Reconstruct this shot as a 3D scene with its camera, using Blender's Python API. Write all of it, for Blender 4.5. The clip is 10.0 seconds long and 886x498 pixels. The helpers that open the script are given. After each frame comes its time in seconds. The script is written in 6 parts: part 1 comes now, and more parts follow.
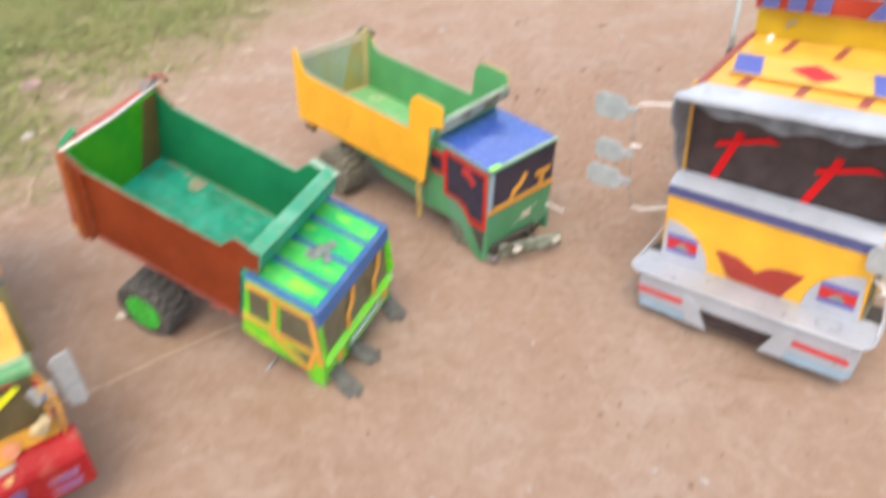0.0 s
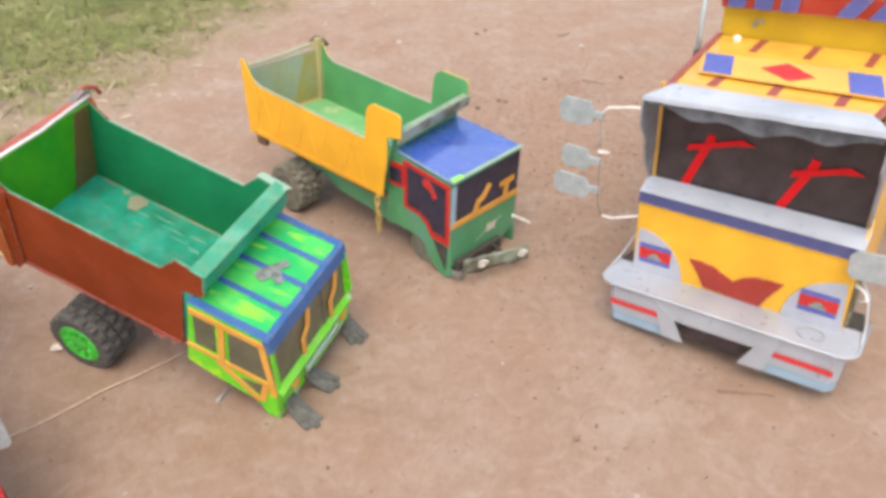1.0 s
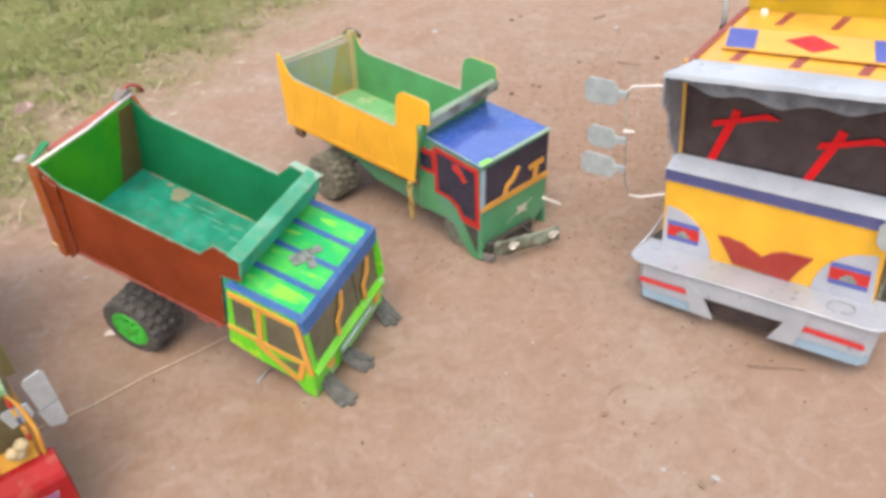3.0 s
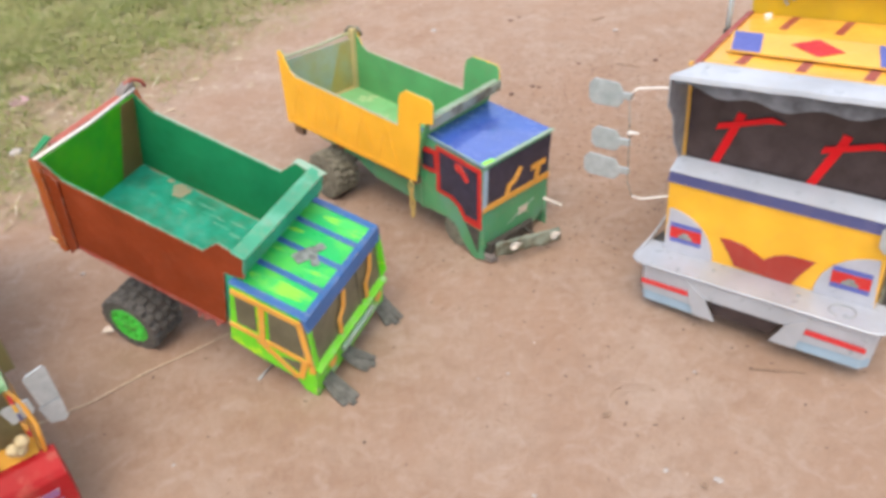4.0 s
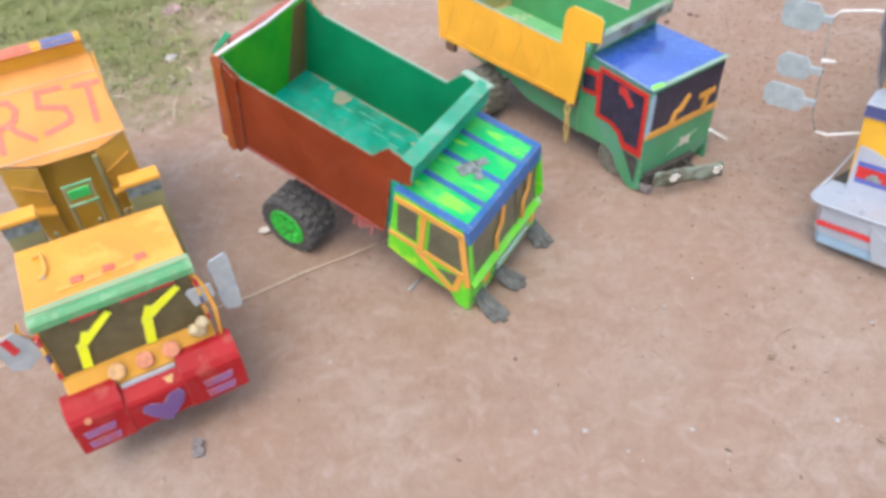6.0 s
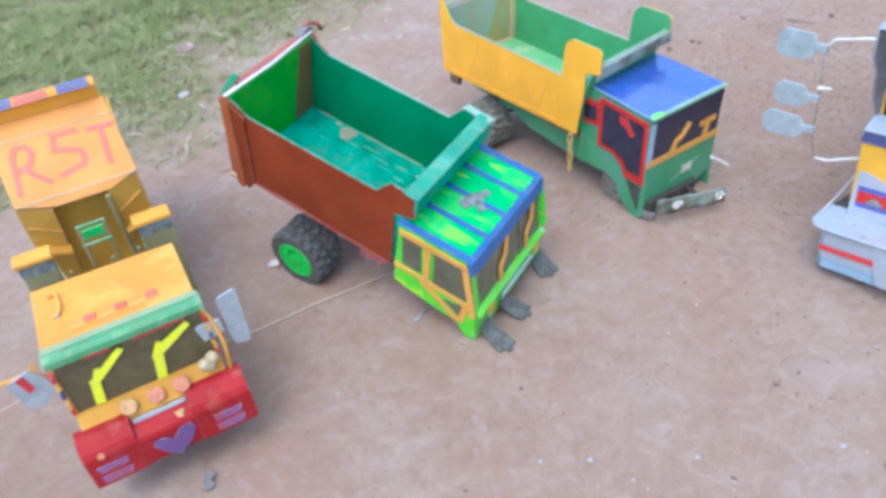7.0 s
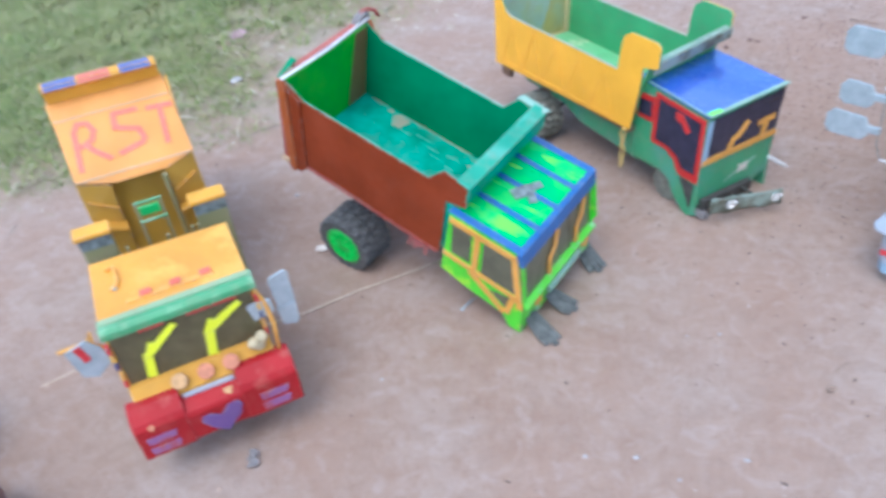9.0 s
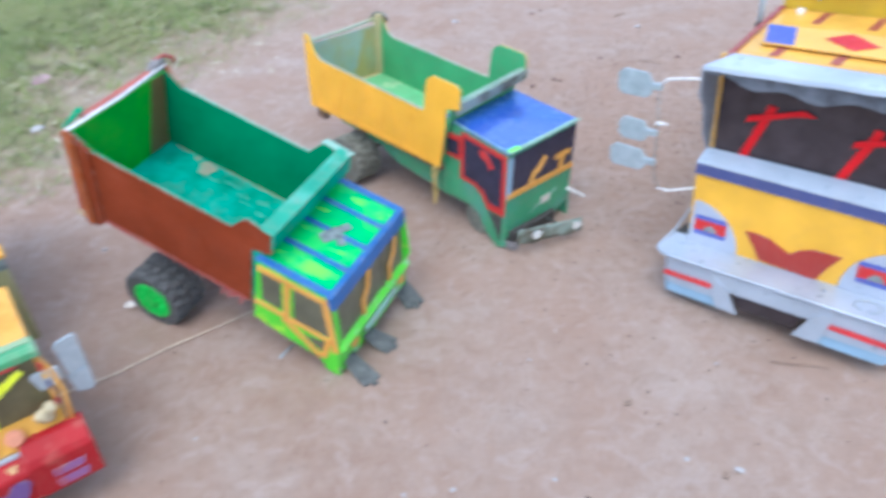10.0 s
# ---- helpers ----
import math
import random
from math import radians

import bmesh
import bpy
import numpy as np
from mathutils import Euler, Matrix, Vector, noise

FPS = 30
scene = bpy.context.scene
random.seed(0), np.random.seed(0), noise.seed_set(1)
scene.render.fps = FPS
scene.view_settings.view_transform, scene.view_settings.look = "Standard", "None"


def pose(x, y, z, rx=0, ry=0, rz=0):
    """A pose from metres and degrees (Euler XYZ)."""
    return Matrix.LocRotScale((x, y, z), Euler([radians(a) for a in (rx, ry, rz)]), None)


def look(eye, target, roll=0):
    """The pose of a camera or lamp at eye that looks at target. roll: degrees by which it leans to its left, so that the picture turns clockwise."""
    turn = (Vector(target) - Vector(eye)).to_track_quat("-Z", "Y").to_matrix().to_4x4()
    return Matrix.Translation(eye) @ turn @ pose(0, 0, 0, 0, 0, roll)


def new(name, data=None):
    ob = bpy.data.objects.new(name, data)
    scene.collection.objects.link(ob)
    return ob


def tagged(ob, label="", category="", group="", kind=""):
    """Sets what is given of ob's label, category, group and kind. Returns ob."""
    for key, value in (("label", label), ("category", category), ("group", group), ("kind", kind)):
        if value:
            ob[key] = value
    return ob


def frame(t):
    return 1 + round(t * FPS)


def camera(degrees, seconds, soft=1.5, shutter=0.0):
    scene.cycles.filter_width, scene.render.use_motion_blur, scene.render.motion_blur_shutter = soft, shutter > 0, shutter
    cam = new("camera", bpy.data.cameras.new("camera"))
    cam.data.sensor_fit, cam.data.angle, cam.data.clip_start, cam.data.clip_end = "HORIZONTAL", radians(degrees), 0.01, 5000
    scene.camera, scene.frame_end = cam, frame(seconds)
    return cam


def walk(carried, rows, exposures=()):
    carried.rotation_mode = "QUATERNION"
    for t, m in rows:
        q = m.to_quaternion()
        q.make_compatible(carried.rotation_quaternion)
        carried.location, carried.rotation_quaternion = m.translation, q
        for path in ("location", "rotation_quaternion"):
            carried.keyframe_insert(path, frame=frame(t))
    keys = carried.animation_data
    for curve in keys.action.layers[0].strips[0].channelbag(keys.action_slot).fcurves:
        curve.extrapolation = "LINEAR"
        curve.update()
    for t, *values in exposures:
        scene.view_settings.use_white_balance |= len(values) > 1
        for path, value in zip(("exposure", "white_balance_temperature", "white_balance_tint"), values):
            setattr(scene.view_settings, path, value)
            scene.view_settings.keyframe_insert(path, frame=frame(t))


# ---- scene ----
cam = camera(62.83, 10.0, soft=3.7, shutter=0.6)
PATH = [
    (0, (0.0909, -0.0373, 1.1607), (-0.0037, 1.4946, 0.0408), -3.81),
    (0.2, (0.0757, -0.0108, 1.1410), (0.0718, 1.5716, 0.0894), -2.33),
    (0.3, (0.0734, -0.0023, 1.1192), (0.0777, 1.5696, 0.0519), -1.08),
    (0.5, (0.0554, 0.0211, 1.1154), (0.0520, 1.5643, 0.0071), -2.24),
    (0.7, (0.0651, 0.0224, 1.1096), (0.0315, 1.5860, 0.0308), -3.23),
    (1, (0.0951, 0.0416, 1.1012), (0.0931, 1.5984, 0.0121), -3.33),
    (1.2, (0.0931, 0.0411, 1.0924), (0.0969, 1.5872, -0.0119), -3.69),
    (1.5, (0.1058, 0.0296, 1.0887), (0.0429, 1.5652, -0.0283), -4.98),
    (1.7, (0.1118, 0.0243, 1.0924), (0.0678, 1.5770, -0.0018), -4.55),
    (2, (0.1218, 0.0174, 1.0958), (0.0385, 1.5575, -0.0137), -5.63),
    (2.2, (0.1269, 0.0029, 1.1015), (0.0498, 1.5675, 0.0263), -6.09),
    (2.5, (0.1364, 0.0018, 1.1077), (0.0314, 1.5570, 0.0213), -6.43),
    (2.7, (0.1405, -0.0024, 1.1045), (-0.0025, 1.5422, 0.0073), -7.66),
    (3.8, (0.1248, 0.0110, 1.1070), (0.0316, 1.5557, 0.0046), -6.28),
    (4, (0.1137, 0.0013, 1.1057), (0.0041, 1.5453, 0.0038), -6.25),
    (4.5, (0.0774, -0.0032, 1.0992), (-0.1069, 1.5184, -0.0236), -6.66),
    (4.8, (0.0492, -0.0134, 1.0983), (-0.2023, 1.4743, -0.0564), -6.78),
    (5, (0.0381, -0.0026, 1.0906), (-0.2292, 1.4882, -0.0567), -7.46),
    (5.3, (0.0239, -0.0131, 1.0893), (-0.2809, 1.4583, -0.0735), -7.62),
    (5.5, (0.0059, -0.0126, 1.0765), (-0.3053, 1.4470, -0.0994), -7.39),
    (5.7, (-0.0213, -0.0161, 1.0676), (-0.3677, 1.4113, -0.1377), -7.36),
    (6.8, (-0.0085, -0.0175, 1.0898), (-0.3810, 1.4184, -0.0974), -8.44),
    (7, (0.0059, -0.0225, 1.0938), (-0.3940, 1.4373, -0.0546), -9.60),
    (7.3, (0.0062, -0.0182, 1.0960), (-0.3735, 1.4072, -0.1016), -9.07),
    (7.5, (0.0119, -0.0249, 1.0908), (-0.3615, 1.4103, -0.0969), -9.00),
    (7.8, (-0.0003, -0.0309, 1.0967), (-0.4245, 1.3604, -0.1257), -9.99),
    (8, (-0.0089, -0.0346, 1.0904), (-0.4800, 1.3535, -0.1184), -10.62),
    (8.1, (-0.0316, -0.0374, 1.1013), (-0.5073, 1.3512, -0.1051), -10.23),
    (8.2, (-0.0342, -0.0471, 1.0940), (-0.5683, 1.3543, -0.0726), -11.12),
    (8.4, (-0.0467, -0.0501, 1.0924), (-0.6008, 1.3624, -0.0513), -10.72),
    (8.5, (-0.0427, -0.0426, 1.1001), (-0.5967, 1.3889, -0.0198), -10.58),
    (8.7, (-0.0490, -0.0496, 1.0896), (-0.5775, 1.4097, -0.0065), -10.48),
    (8.8, (-0.0442, -0.0469, 1.0942), (-0.5493, 1.4088, -0.0175), -10.01),
    (9, (-0.0219, -0.0324, 1.0843), (-0.5120, 1.4026, -0.0605), -9.47),
    (9.2, (-0.0144, -0.0281, 1.0855), (-0.3515, 1.4342, -0.0800), -6.12),
    (9.3, (0.0026, -0.0393, 1.0798), (-0.2947, 1.4454, -0.0679), -5.74),
    (9.5, (0.0374, -0.0271, 1.0992), (-0.2199, 1.4861, -0.0206), -5.58),
    (9.7, (0.0363, -0.0394, 1.1049), (-0.1948, 1.4795, -0.0130), -5.64),
    (10, (0.0701, -0.0188, 1.0890), (-0.0520, 1.5205, -0.0180), -4.71),
]
EXPOSURES = [
    (0.0, -0.01, 7150, 6), (0.5, -0.09, 7170, 6), (2.5, -0.10, 7170, 6), (4.0, -0.11, 7180, 6), (4.5, -0.10, 7190, 6), (5.0, -0.03, 7220, 6), (5.5, -0.06, 6980, 6), (6.8, -0.07, 5290, 1),
    (7.5, -0.06, 5180, 1), (8.5, -0.07, 5290, 1), (9.0, -0.07, 5080, 1), (9.5, -0.06, 5010, 1), (10.0, -0.06, 5170, 0),
]
walk(cam, [(t, look(eye, target, roll)) for t, eye, target, roll in PATH], EXPOSURES)

# ---- light: a bright, thinly overcast sky ----
SUN_ELEVATION, SUN_AZIMUTH = radians(66), radians(190)
world = bpy.data.worlds.new("world")
scene.world = world
world.use_nodes = True
wn, wl = world.node_tree.nodes, world.node_tree.links
sky = wn.new("ShaderNodeTexSky")
sky.sky_type, sky.sun_disc = "NISHITA", False
sky.sun_elevation, sky.sun_rotation = SUN_ELEVATION, SUN_AZIMUTH
sky.air_density, sky.dust_density, sky.ozone_density = 1.0, 4.0, 1.0
wn["Background"].inputs["Strength"].default_value = 0.36
wl.new(sky.outputs[0], wn["Background"].inputs["Color"])
sun = new("sun", bpy.data.lights.new("sun", "SUN"))
sun.data.energy, sun.data.angle, sun.data.color = 0.95, radians(160), (1.0, 0.94, 0.86)
sun.matrix_world = look((math.sin(SUN_AZIMUTH) * math.cos(SUN_ELEVATION) * 20, math.cos(SUN_AZIMUTH) * math.cos(SUN_ELEVATION) * 20, math.sin(SUN_ELEVATION) * 20), (0, 0, 0))


# ---- materials ----
def nodes_of(name):
    m = bpy.data.materials.new(name)
    m.use_nodes = True
    nt = m.node_tree
    return m, nt, nt.nodes["Principled BSDF"]


def tex(nt, kind, scale, detail=4.0, rough=0.55, vec=None):
    n = nt.nodes.new(kind)
    n.inputs["Scale"].default_value = scale
    if kind == "ShaderNodeTexNoise":
        n.inputs["Detail"].default_value, n.inputs["Roughness"].default_value = detail, rough
    if vec is not None:
        nt.links.new(vec, n.inputs["Vector"])
    return n


def ramp(nt, fac, stops):
    n = nt.nodes.new("ShaderNodeValToRGB")
    n.color_ramp.elements[0].position, n.color_ramp.elements[0].color = stops[0][0], (*stops[0][1], 1)
    n.color_ramp.elements[1].position, n.color_ramp.elements[1].color = stops[-1][0], (*stops[-1][1], 1)
    for p, c in stops[1:-1]:
        n.color_ramp.elements.new(p).color = (*c, 1)
    nt.links.new(fac, n.inputs[0])
    return n


def mix(nt, fac, a, b, mode="MIX"):
    n = nt.nodes.new("ShaderNodeMix")
    n.data_type, n.blend_type = "RGBA", mode
    for sock, v in ((n.inputs[0], fac), (n.inputs[6], a), (n.inputs[7], b)):
        if isinstance(v, (int, float)):
            sock.default_value = v
        elif isinstance(v, tuple):
            sock.default_value = (*v, 1)
        else:
            nt.links.new(v, sock)
    return n.outputs[2]


def bump(nt, bsdf, height, strength, distance):
    n = nt.nodes.new("ShaderNodeBump")
    n.inputs["Strength"].default_value, n.inputs["Distance"].default_value = strength, distance
    nt.links.new(height, n.inputs["Height"])
    nt.links.new(n.outputs[0], bsdf.inputs["Normal"])


def grey(v):
    return (v, v, v)


DUST = (0.36, 0.25, 0.18)


def paint(name, col, rough=0.35, dirt=0.25, blotch=None, spot=0.62, metal=0.0, wave=1.0, vary=0.14, wear=0.68, bare=(0.46, 0.41, 0.35), coat=0.0, spec=0.5, gloss=2.0, soft=0.04):
    """Brushed enamel on tin or board: uneven coat, dust, chips, gentle waves."""
    m, nt, b = nodes_of(name)
    vec = nt.nodes.new("ShaderNodeTexCoord").outputs["Object"]
    big, mid, fine = tex(nt, "ShaderNodeTexNoise", 9, 3, 0.5, vec), tex(nt, "ShaderNodeTexNoise", 38, 5, 0.6, vec), tex(nt, "ShaderNodeTexNoise", 260, 3, 0.6, vec)
    dark = tuple(c * (1 - vary) for c in col)
    lite = tuple(min(1, c * (1 + vary * 0.6) + 0.003) for c in col)
    base = ramp(nt, big.outputs[0], [(0.32, dark), (0.66, lite)]).outputs[0]
    if blotch:
        mask = ramp(nt, tex(nt, "ShaderNodeTexNoise", 14, 4, 0.6, vec).outputs[0], [(spot - soft, grey(0)), (spot + soft, grey(1))]).outputs[0]
        base = mix(nt, mask, base, blotch)
    dust = ramp(nt, mid.outputs[0], [(0.48, grey(0)), (0.80, grey(dirt))]).outputs[0]
    base = mix(nt, dust, base, DUST)
    chips = ramp(nt, fine.outputs[0], [(0.70, grey(0)), (0.78, grey(dirt))]).outputs[0]
    base = mix(nt, chips, base, tuple(c * 0.45 for c in DUST))
    # rubbed edges, broken up by the coat's unevenness
    rounded = nt.nodes.new("ShaderNodeBevel")
    rounded.samples = 3
    rounded.inputs["Radius"].default_value = 0.0045
    dot = nt.nodes.new("ShaderNodeVectorMath")
    dot.operation = "DOT_PRODUCT"
    nt.links.new(rounded.outputs[0], dot.inputs[0])
    nt.links.new(nt.nodes.new("ShaderNodeNewGeometry").outputs["Normal"], dot.inputs[1])
    edge = ramp(nt, dot.outputs["Value"], [(0.80, grey(1)), (0.985, grey(0))]).outputs[0]
    scuffed = ramp(nt, tex(nt, "ShaderNodeTexNoise", 70, 4, 0.65, vec).outputs[0], [(0.44, grey(0)), (0.60, grey(wear))]).outputs[0]
    base = mix(nt, mix(nt, 1.0, edge, scuffed, "MULTIPLY"), base, bare)
    nt.links.new(base, b.inputs["Base Color"])
    b.inputs["Coat Weight"].default_value, b.inputs["Coat Roughness"].default_value, b.inputs["Coat IOR"].default_value = coat, 0.05, gloss
    b.inputs["Specular IOR Level"].default_value = spec
    r = ramp(nt, mid.outputs[0], [(0.3, grey(rough * 0.8)), (0.75, grey(min(1, rough + 0.25)))]).outputs[0]
    nt.links.new(r, b.inputs["Roughness"])
    b.inputs["Metallic"].default_value = metal
    h = mix(nt, 0.12, big.outputs[0], fine.outputs[0])
    bump(nt, b, h, 0.5, 0.006 * wave)
    return m


PAINT = {}
for nm, args in {
    "brown": dict(col=(0.228, 0.036, 0.0085), rough=0.5, dirt=0.06, spec=0.22),
    "faded_red": dict(col=(0.37, 0.095, 0.070), rough=0.5, dirt=0.2),
    "lime_worn": dict(col=(0.15, 0.60, 0.03), rough=0.42, dirt=0.4, blotch=(0.34, 0.58, 0.30), spot=0.58),
    "orange_brown": dict(col=(0.38, 0.085, 0.016), rough=0.4, dirt=0.2),
    "red_brown": dict(col=(0.30, 0.05, 0.04), rough=0.5, dirt=0.4),
    "bin_green": dict(col=(0.005, 0.215, 0.086), rough=0.55, dirt=0.03, spec=0.25),
    "bin_teal": dict(col=(0.006, 0.245, 0.150), rough=0.45, dirt=0.22, blotch=(0.012, 0.38, 0.28), spot=0.56, soft=0.16, spec=0.4, vary=0.25),
    "leaf_green": dict(col=(0.020, 0.31, 0.016), rough=0.45, dirt=0.10, spec=0.3, blotch=(0.075, 0.42, 0.010), spot=0.50, soft=0.2),
    "lime": dict(col=(0.13, 0.62, 0.02), rough=0.35, dirt=0.10, blotch=(0.42, 0.75, 0.03)),
    "roof_green": dict(col=(0.006, 0.47, 0.115), rough=0.30, dirt=0.08, blotch=(0.09, 0.56, 0.07), spot=0.58, soft=0.12),
    "stroke_lime": dict(col=(0.22, 0.66, 0.055), rough=0.35, dirt=0.05, blotch=(0.04, 0.54, 0.11), spot=0.50, soft=0.08),
    "roof_blue": dict(col=(0.028, 0.120, 0.34), rough=0.35, dirt=0.2),
    "amber": dict(col=(0.72, 0.345, 0.052), rough=0.4, dirt=0.15),
    "pale_edge": dict(col=(0.25, 0.40, 0.31), rough=0.5, dirt=0.5),
    "cap_teal": dict(col=(0.040, 0.29, 0.175), rough=0.45, dirt=0.4, blotch=(0.11, 0.37, 0.26), spot=0.58, soft=0.08),
    "fluoro_green": dict(col=(0.30, 0.92, 0.10), rough=0.4, dirt=0.02),
    "bed_yellow": dict(col=(0.88, 0.44, 0.028), rough=0.42, dirt=0.03, vary=0.08, wear=0.2),
    "sage": dict(col=(0.33, 0.38, 0.32), rough=0.5, dirt=0.3, blotch=(0.36, 0.34, 0.16), spot=0.54, soft=0.18),
    "moss_green": dict(col=(0.085, 0.33, 0.125), rough=0.45, dirt=0.15),
    "floor_green": dict(col=(0.17, 0.45, 0.19), rough=0.45, dirt=0.35, blotch=(0.36, 0.50, 0.26)),
    "cab_green": dict(col=(0.056, 0.295, 0.130), rough=0.36, dirt=0.25, coat=0.25, blotch=(0.085, 0.29, 0.19), spot=0.58, soft=0.12),
    "gloss_blue": dict(col=(0.045, 0.105, 0.46), rough=0.14, dirt=0.04, wave=0.22, coat=1.0, wear=0.3, gloss=2.3),
    "red": dict(col=(0.52, 0.017, 0.016), rough=0.38, dirt=0.08),
    "wiper_red": dict(col=(0.66, 0.006, 0.012), rough=0.5, dirt=0.02, wear=0.1, spec=0.2),
    "streak_brown": dict(col=(0.17, 0.095, 0.030), rough=0.5, dirt=0.2),
    "old_wood": dict(col=(0.52, 0.41, 0.20), rough=0.7, dirt=0.3),
    "bumper_red": dict(col=(0.33, 0.010, 0.014), rough=0.5, dirt=0.14, spec=0.22, blotch=(0.36, 0.055, 0.045), spot=0.58),
    "purple": dict(col=(0.150, 0.070, 0.225), rough=0.5, dirt=0.2),
    "slot_purple": dict(col=(0.26, 0.10, 0.24), rough=0.5, dirt=0.25, blotch=(0.36, 0.06, 0.08), spot=0.55),
    "dusty_blue": dict(col=(0.13, 0.16, 0.36), rough=0.6, dirt=0.4),
    "dusty_red": dict(col=(0.66, 0.17, 0.11), rough=0.6, dirt=0.35),
    "patch_blue": dict(col=(0.085, 0.11, 0.38), rough=0.45, dirt=0.1),
    "navy": dict(col=(0.050, 0.054, 0.165), rough=0.4, dirt=0.1),
    "yellow": dict(col=(0.80, 0.425, 0.034), rough=0.38, dirt=0.06),
    # greener, darker yellow: shade under the bed visor put into the headboard's colour
    "shaded_yellow": dict(col=(0.60, 0.39, 0.012), rough=0.5, dirt=0.1),
    "deep_yellow": dict(col=(0.76, 0.415, 0.058), coat=0.3, rough=0.40, dirt=0.06),
    "body_amber": dict(col=(0.69, 0.335, 0.028), rough=0.42, dirt=0.06),
    "roof_amber": dict(col=(0.66, 0.295, 0.026), rough=0.42, dirt=0.10, coat=0.1, blotch=(0.72, 0.37, 0.055), spot=0.6, soft=0.08),
    # body amber darkened in two steps for shade below the lettered overhang
    "wing_amber": dict(col=(0.52, 0.285, 0.035), rough=0.45, dirt=0.12),
    "shaded_amber": dict(col=(0.42, 0.245, 0.028), rough=0.45, dirt=0.12),
    "panel_amber": dict(col=(0.63, 0.255, 0.040), rough=0.45, dirt=0.05),
    "letter_red": dict(col=(0.66, 0.135, 0.080), rough=0.5, dirt=0.15),
    "signal_yellow": dict(col=(0.86, 0.90, 0.02), rough=0.4, dirt=0.02),
    "white": dict(col=(0.405, 0.42, 0.485), rough=0.30, dirt=0.10),
    "visor_white": dict(col=(0.385, 0.422, 0.49), rough=0.28, dirt=0.12),
    "shelf_amber": dict(col=(0.56, 0.275, 0.030), rough=0.5, dirt=0.06, spec=0.25),
    "tape_red": dict(col=(0.56, 0.028, 0.036), rough=0.4, dirt=0.12),
    "sky_blue": dict(col=(0.27, 0.385, 0.50), rough=0.4, dirt=0.12),
    "teal_bed": dict(col=(0.02, 0.36, 0.48), rough=0.4, dirt=0.15),
    "tin": dict(col=(0.415, 0.445, 0.505), rough=0.30, dirt=0.14, metal=0.2),
    "dull_tin": dict(col=(0.40, 0.44, 0.46), rough=0.42, dirt=0.30, metal=0.4),
    "olive_tin": dict(col=(0.27, 0.25, 0.11), rough=0.5, dirt=0.4),
    "mossy_tin": dict(col=(0.27, 0.33, 0.28), rough=0.48, dirt=0.5, metal=0.2, blotch=(0.10, 0.10, 0.07), spot=0.50, soft=0.07),
    "maroon": dict(col=(0.165, 0.072, 0.080), rough=0.6, dirt=0.6),
    "wing_red": dict(col=(0.36, 0.032, 0.020), rough=0.4, dirt=0.15),
    "visor_green": dict(col=(0.080, 0.29, 0.115), rough=0.4, dirt=0.3, blotch=(0.22, 0.40, 0.22), spot=0.58, soft=0.06),
    "visor_pale": dict(col=(0.28, 0.38, 0.20), rough=0.45, dirt=0.35),
    "chain_yellow": dict(col=(0.56, 0.38, 0.10), rough=0.6, dirt=0.5),
    "rag_red": dict(col=(0.46, 0.13, 0.12), rough=0.8, dirt=0.4),
    "bare_patch": dict(col=(0.30, 0.29, 0.20), rough=0.7, dirt=0.3, blotch=(0.06, 0.32, 0.22), spot=0.60, soft=0.1),
    "worn_teal": dict(col=(0.11, 0.36, 0.27), rough=0.6, dirt=0.3, blotch=(0.02, 0.34, 0.22), spot=0.52, soft=0.12),
    "stain_olive": dict(col=(0.40, 0.31, 0.10), rough=0.55, dirt=0.2, blotch=(0.34, 0.36, 0.22), spot=0.58, soft=0.15),
    "cap_moss": dict(col=(0.20, 0.30, 0.22), rough=0.5, dirt=0.4, blotch=(0.34, 0.38, 0.32), spot=0.55, soft=0.08),
    "wood": dict(col=(0.48, 0.34, 0.20), rough=0.7, dirt=0.3),
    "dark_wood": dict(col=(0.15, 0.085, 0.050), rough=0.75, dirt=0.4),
    "seat_green": dict(col=(0.05, 0.46, 0.10), rough=0.4, dirt=0.1),
}.items():
    PAINT[nm] = paint(nm, **args)


def simple(name, col, rough, metal=0.0, noise_scale=60, amount=0.25, height=0.0):
    m, nt, b = nodes_of(name)
    vec = nt.nodes.new("ShaderNodeTexCoord").outputs["Object"]
    n = tex(nt, "ShaderNodeTexNoise", noise_scale, 5, 0.6, vec)
    c = ramp(nt, n.outputs[0], [(0.3, tuple(v * (1 - amount) for v in col)), (0.7, tuple(min(1, v * (1 + amount)) for v in col))]).outputs[0]
    nt.links.new(c, b.inputs["Base Color"])
    b.inputs["Roughness"].default_value, b.inputs["Metallic"].default_value = rough, metal
    if height:
        bump(nt, b, n.outputs[0], 0.6, height)
    return m


PAINT["glass_brown"] = simple("glass_brown", (0.115, 0.112, 0.072), 0.30, 0, 30, 0.3)
PAINT["glass_black"] = simple("glass_black", (0.032, 0.030, 0.055), 0.25, 0, 30, 0.3)
PAINT["glass_smoke"] = simple("glass_smoke", (0.052, 0.039, 0.043), 0.22, 0, 25, 0.3)
PAINT["glass_olive"] = simple("glass_olive", (0.112, 0.093, 0.045), 0.35, 0, 30, 0.25)
PAINT["rubber"] = simple("rubber", (0.092, 0.090, 0.089), 0.8, 0, 90, 0.5, 0.002)
PAINT["dusty_rubber"] = simple("dusty_rubber", (0.108, 0.108, 0.100), 0.9, 0, 60, 0.45, 0.002)
PAINT["caked_rubber"] = simple("caked_rubber", (0.180, 0.172, 0.138), 0.95, 0, 40, 0.4, 0.002)
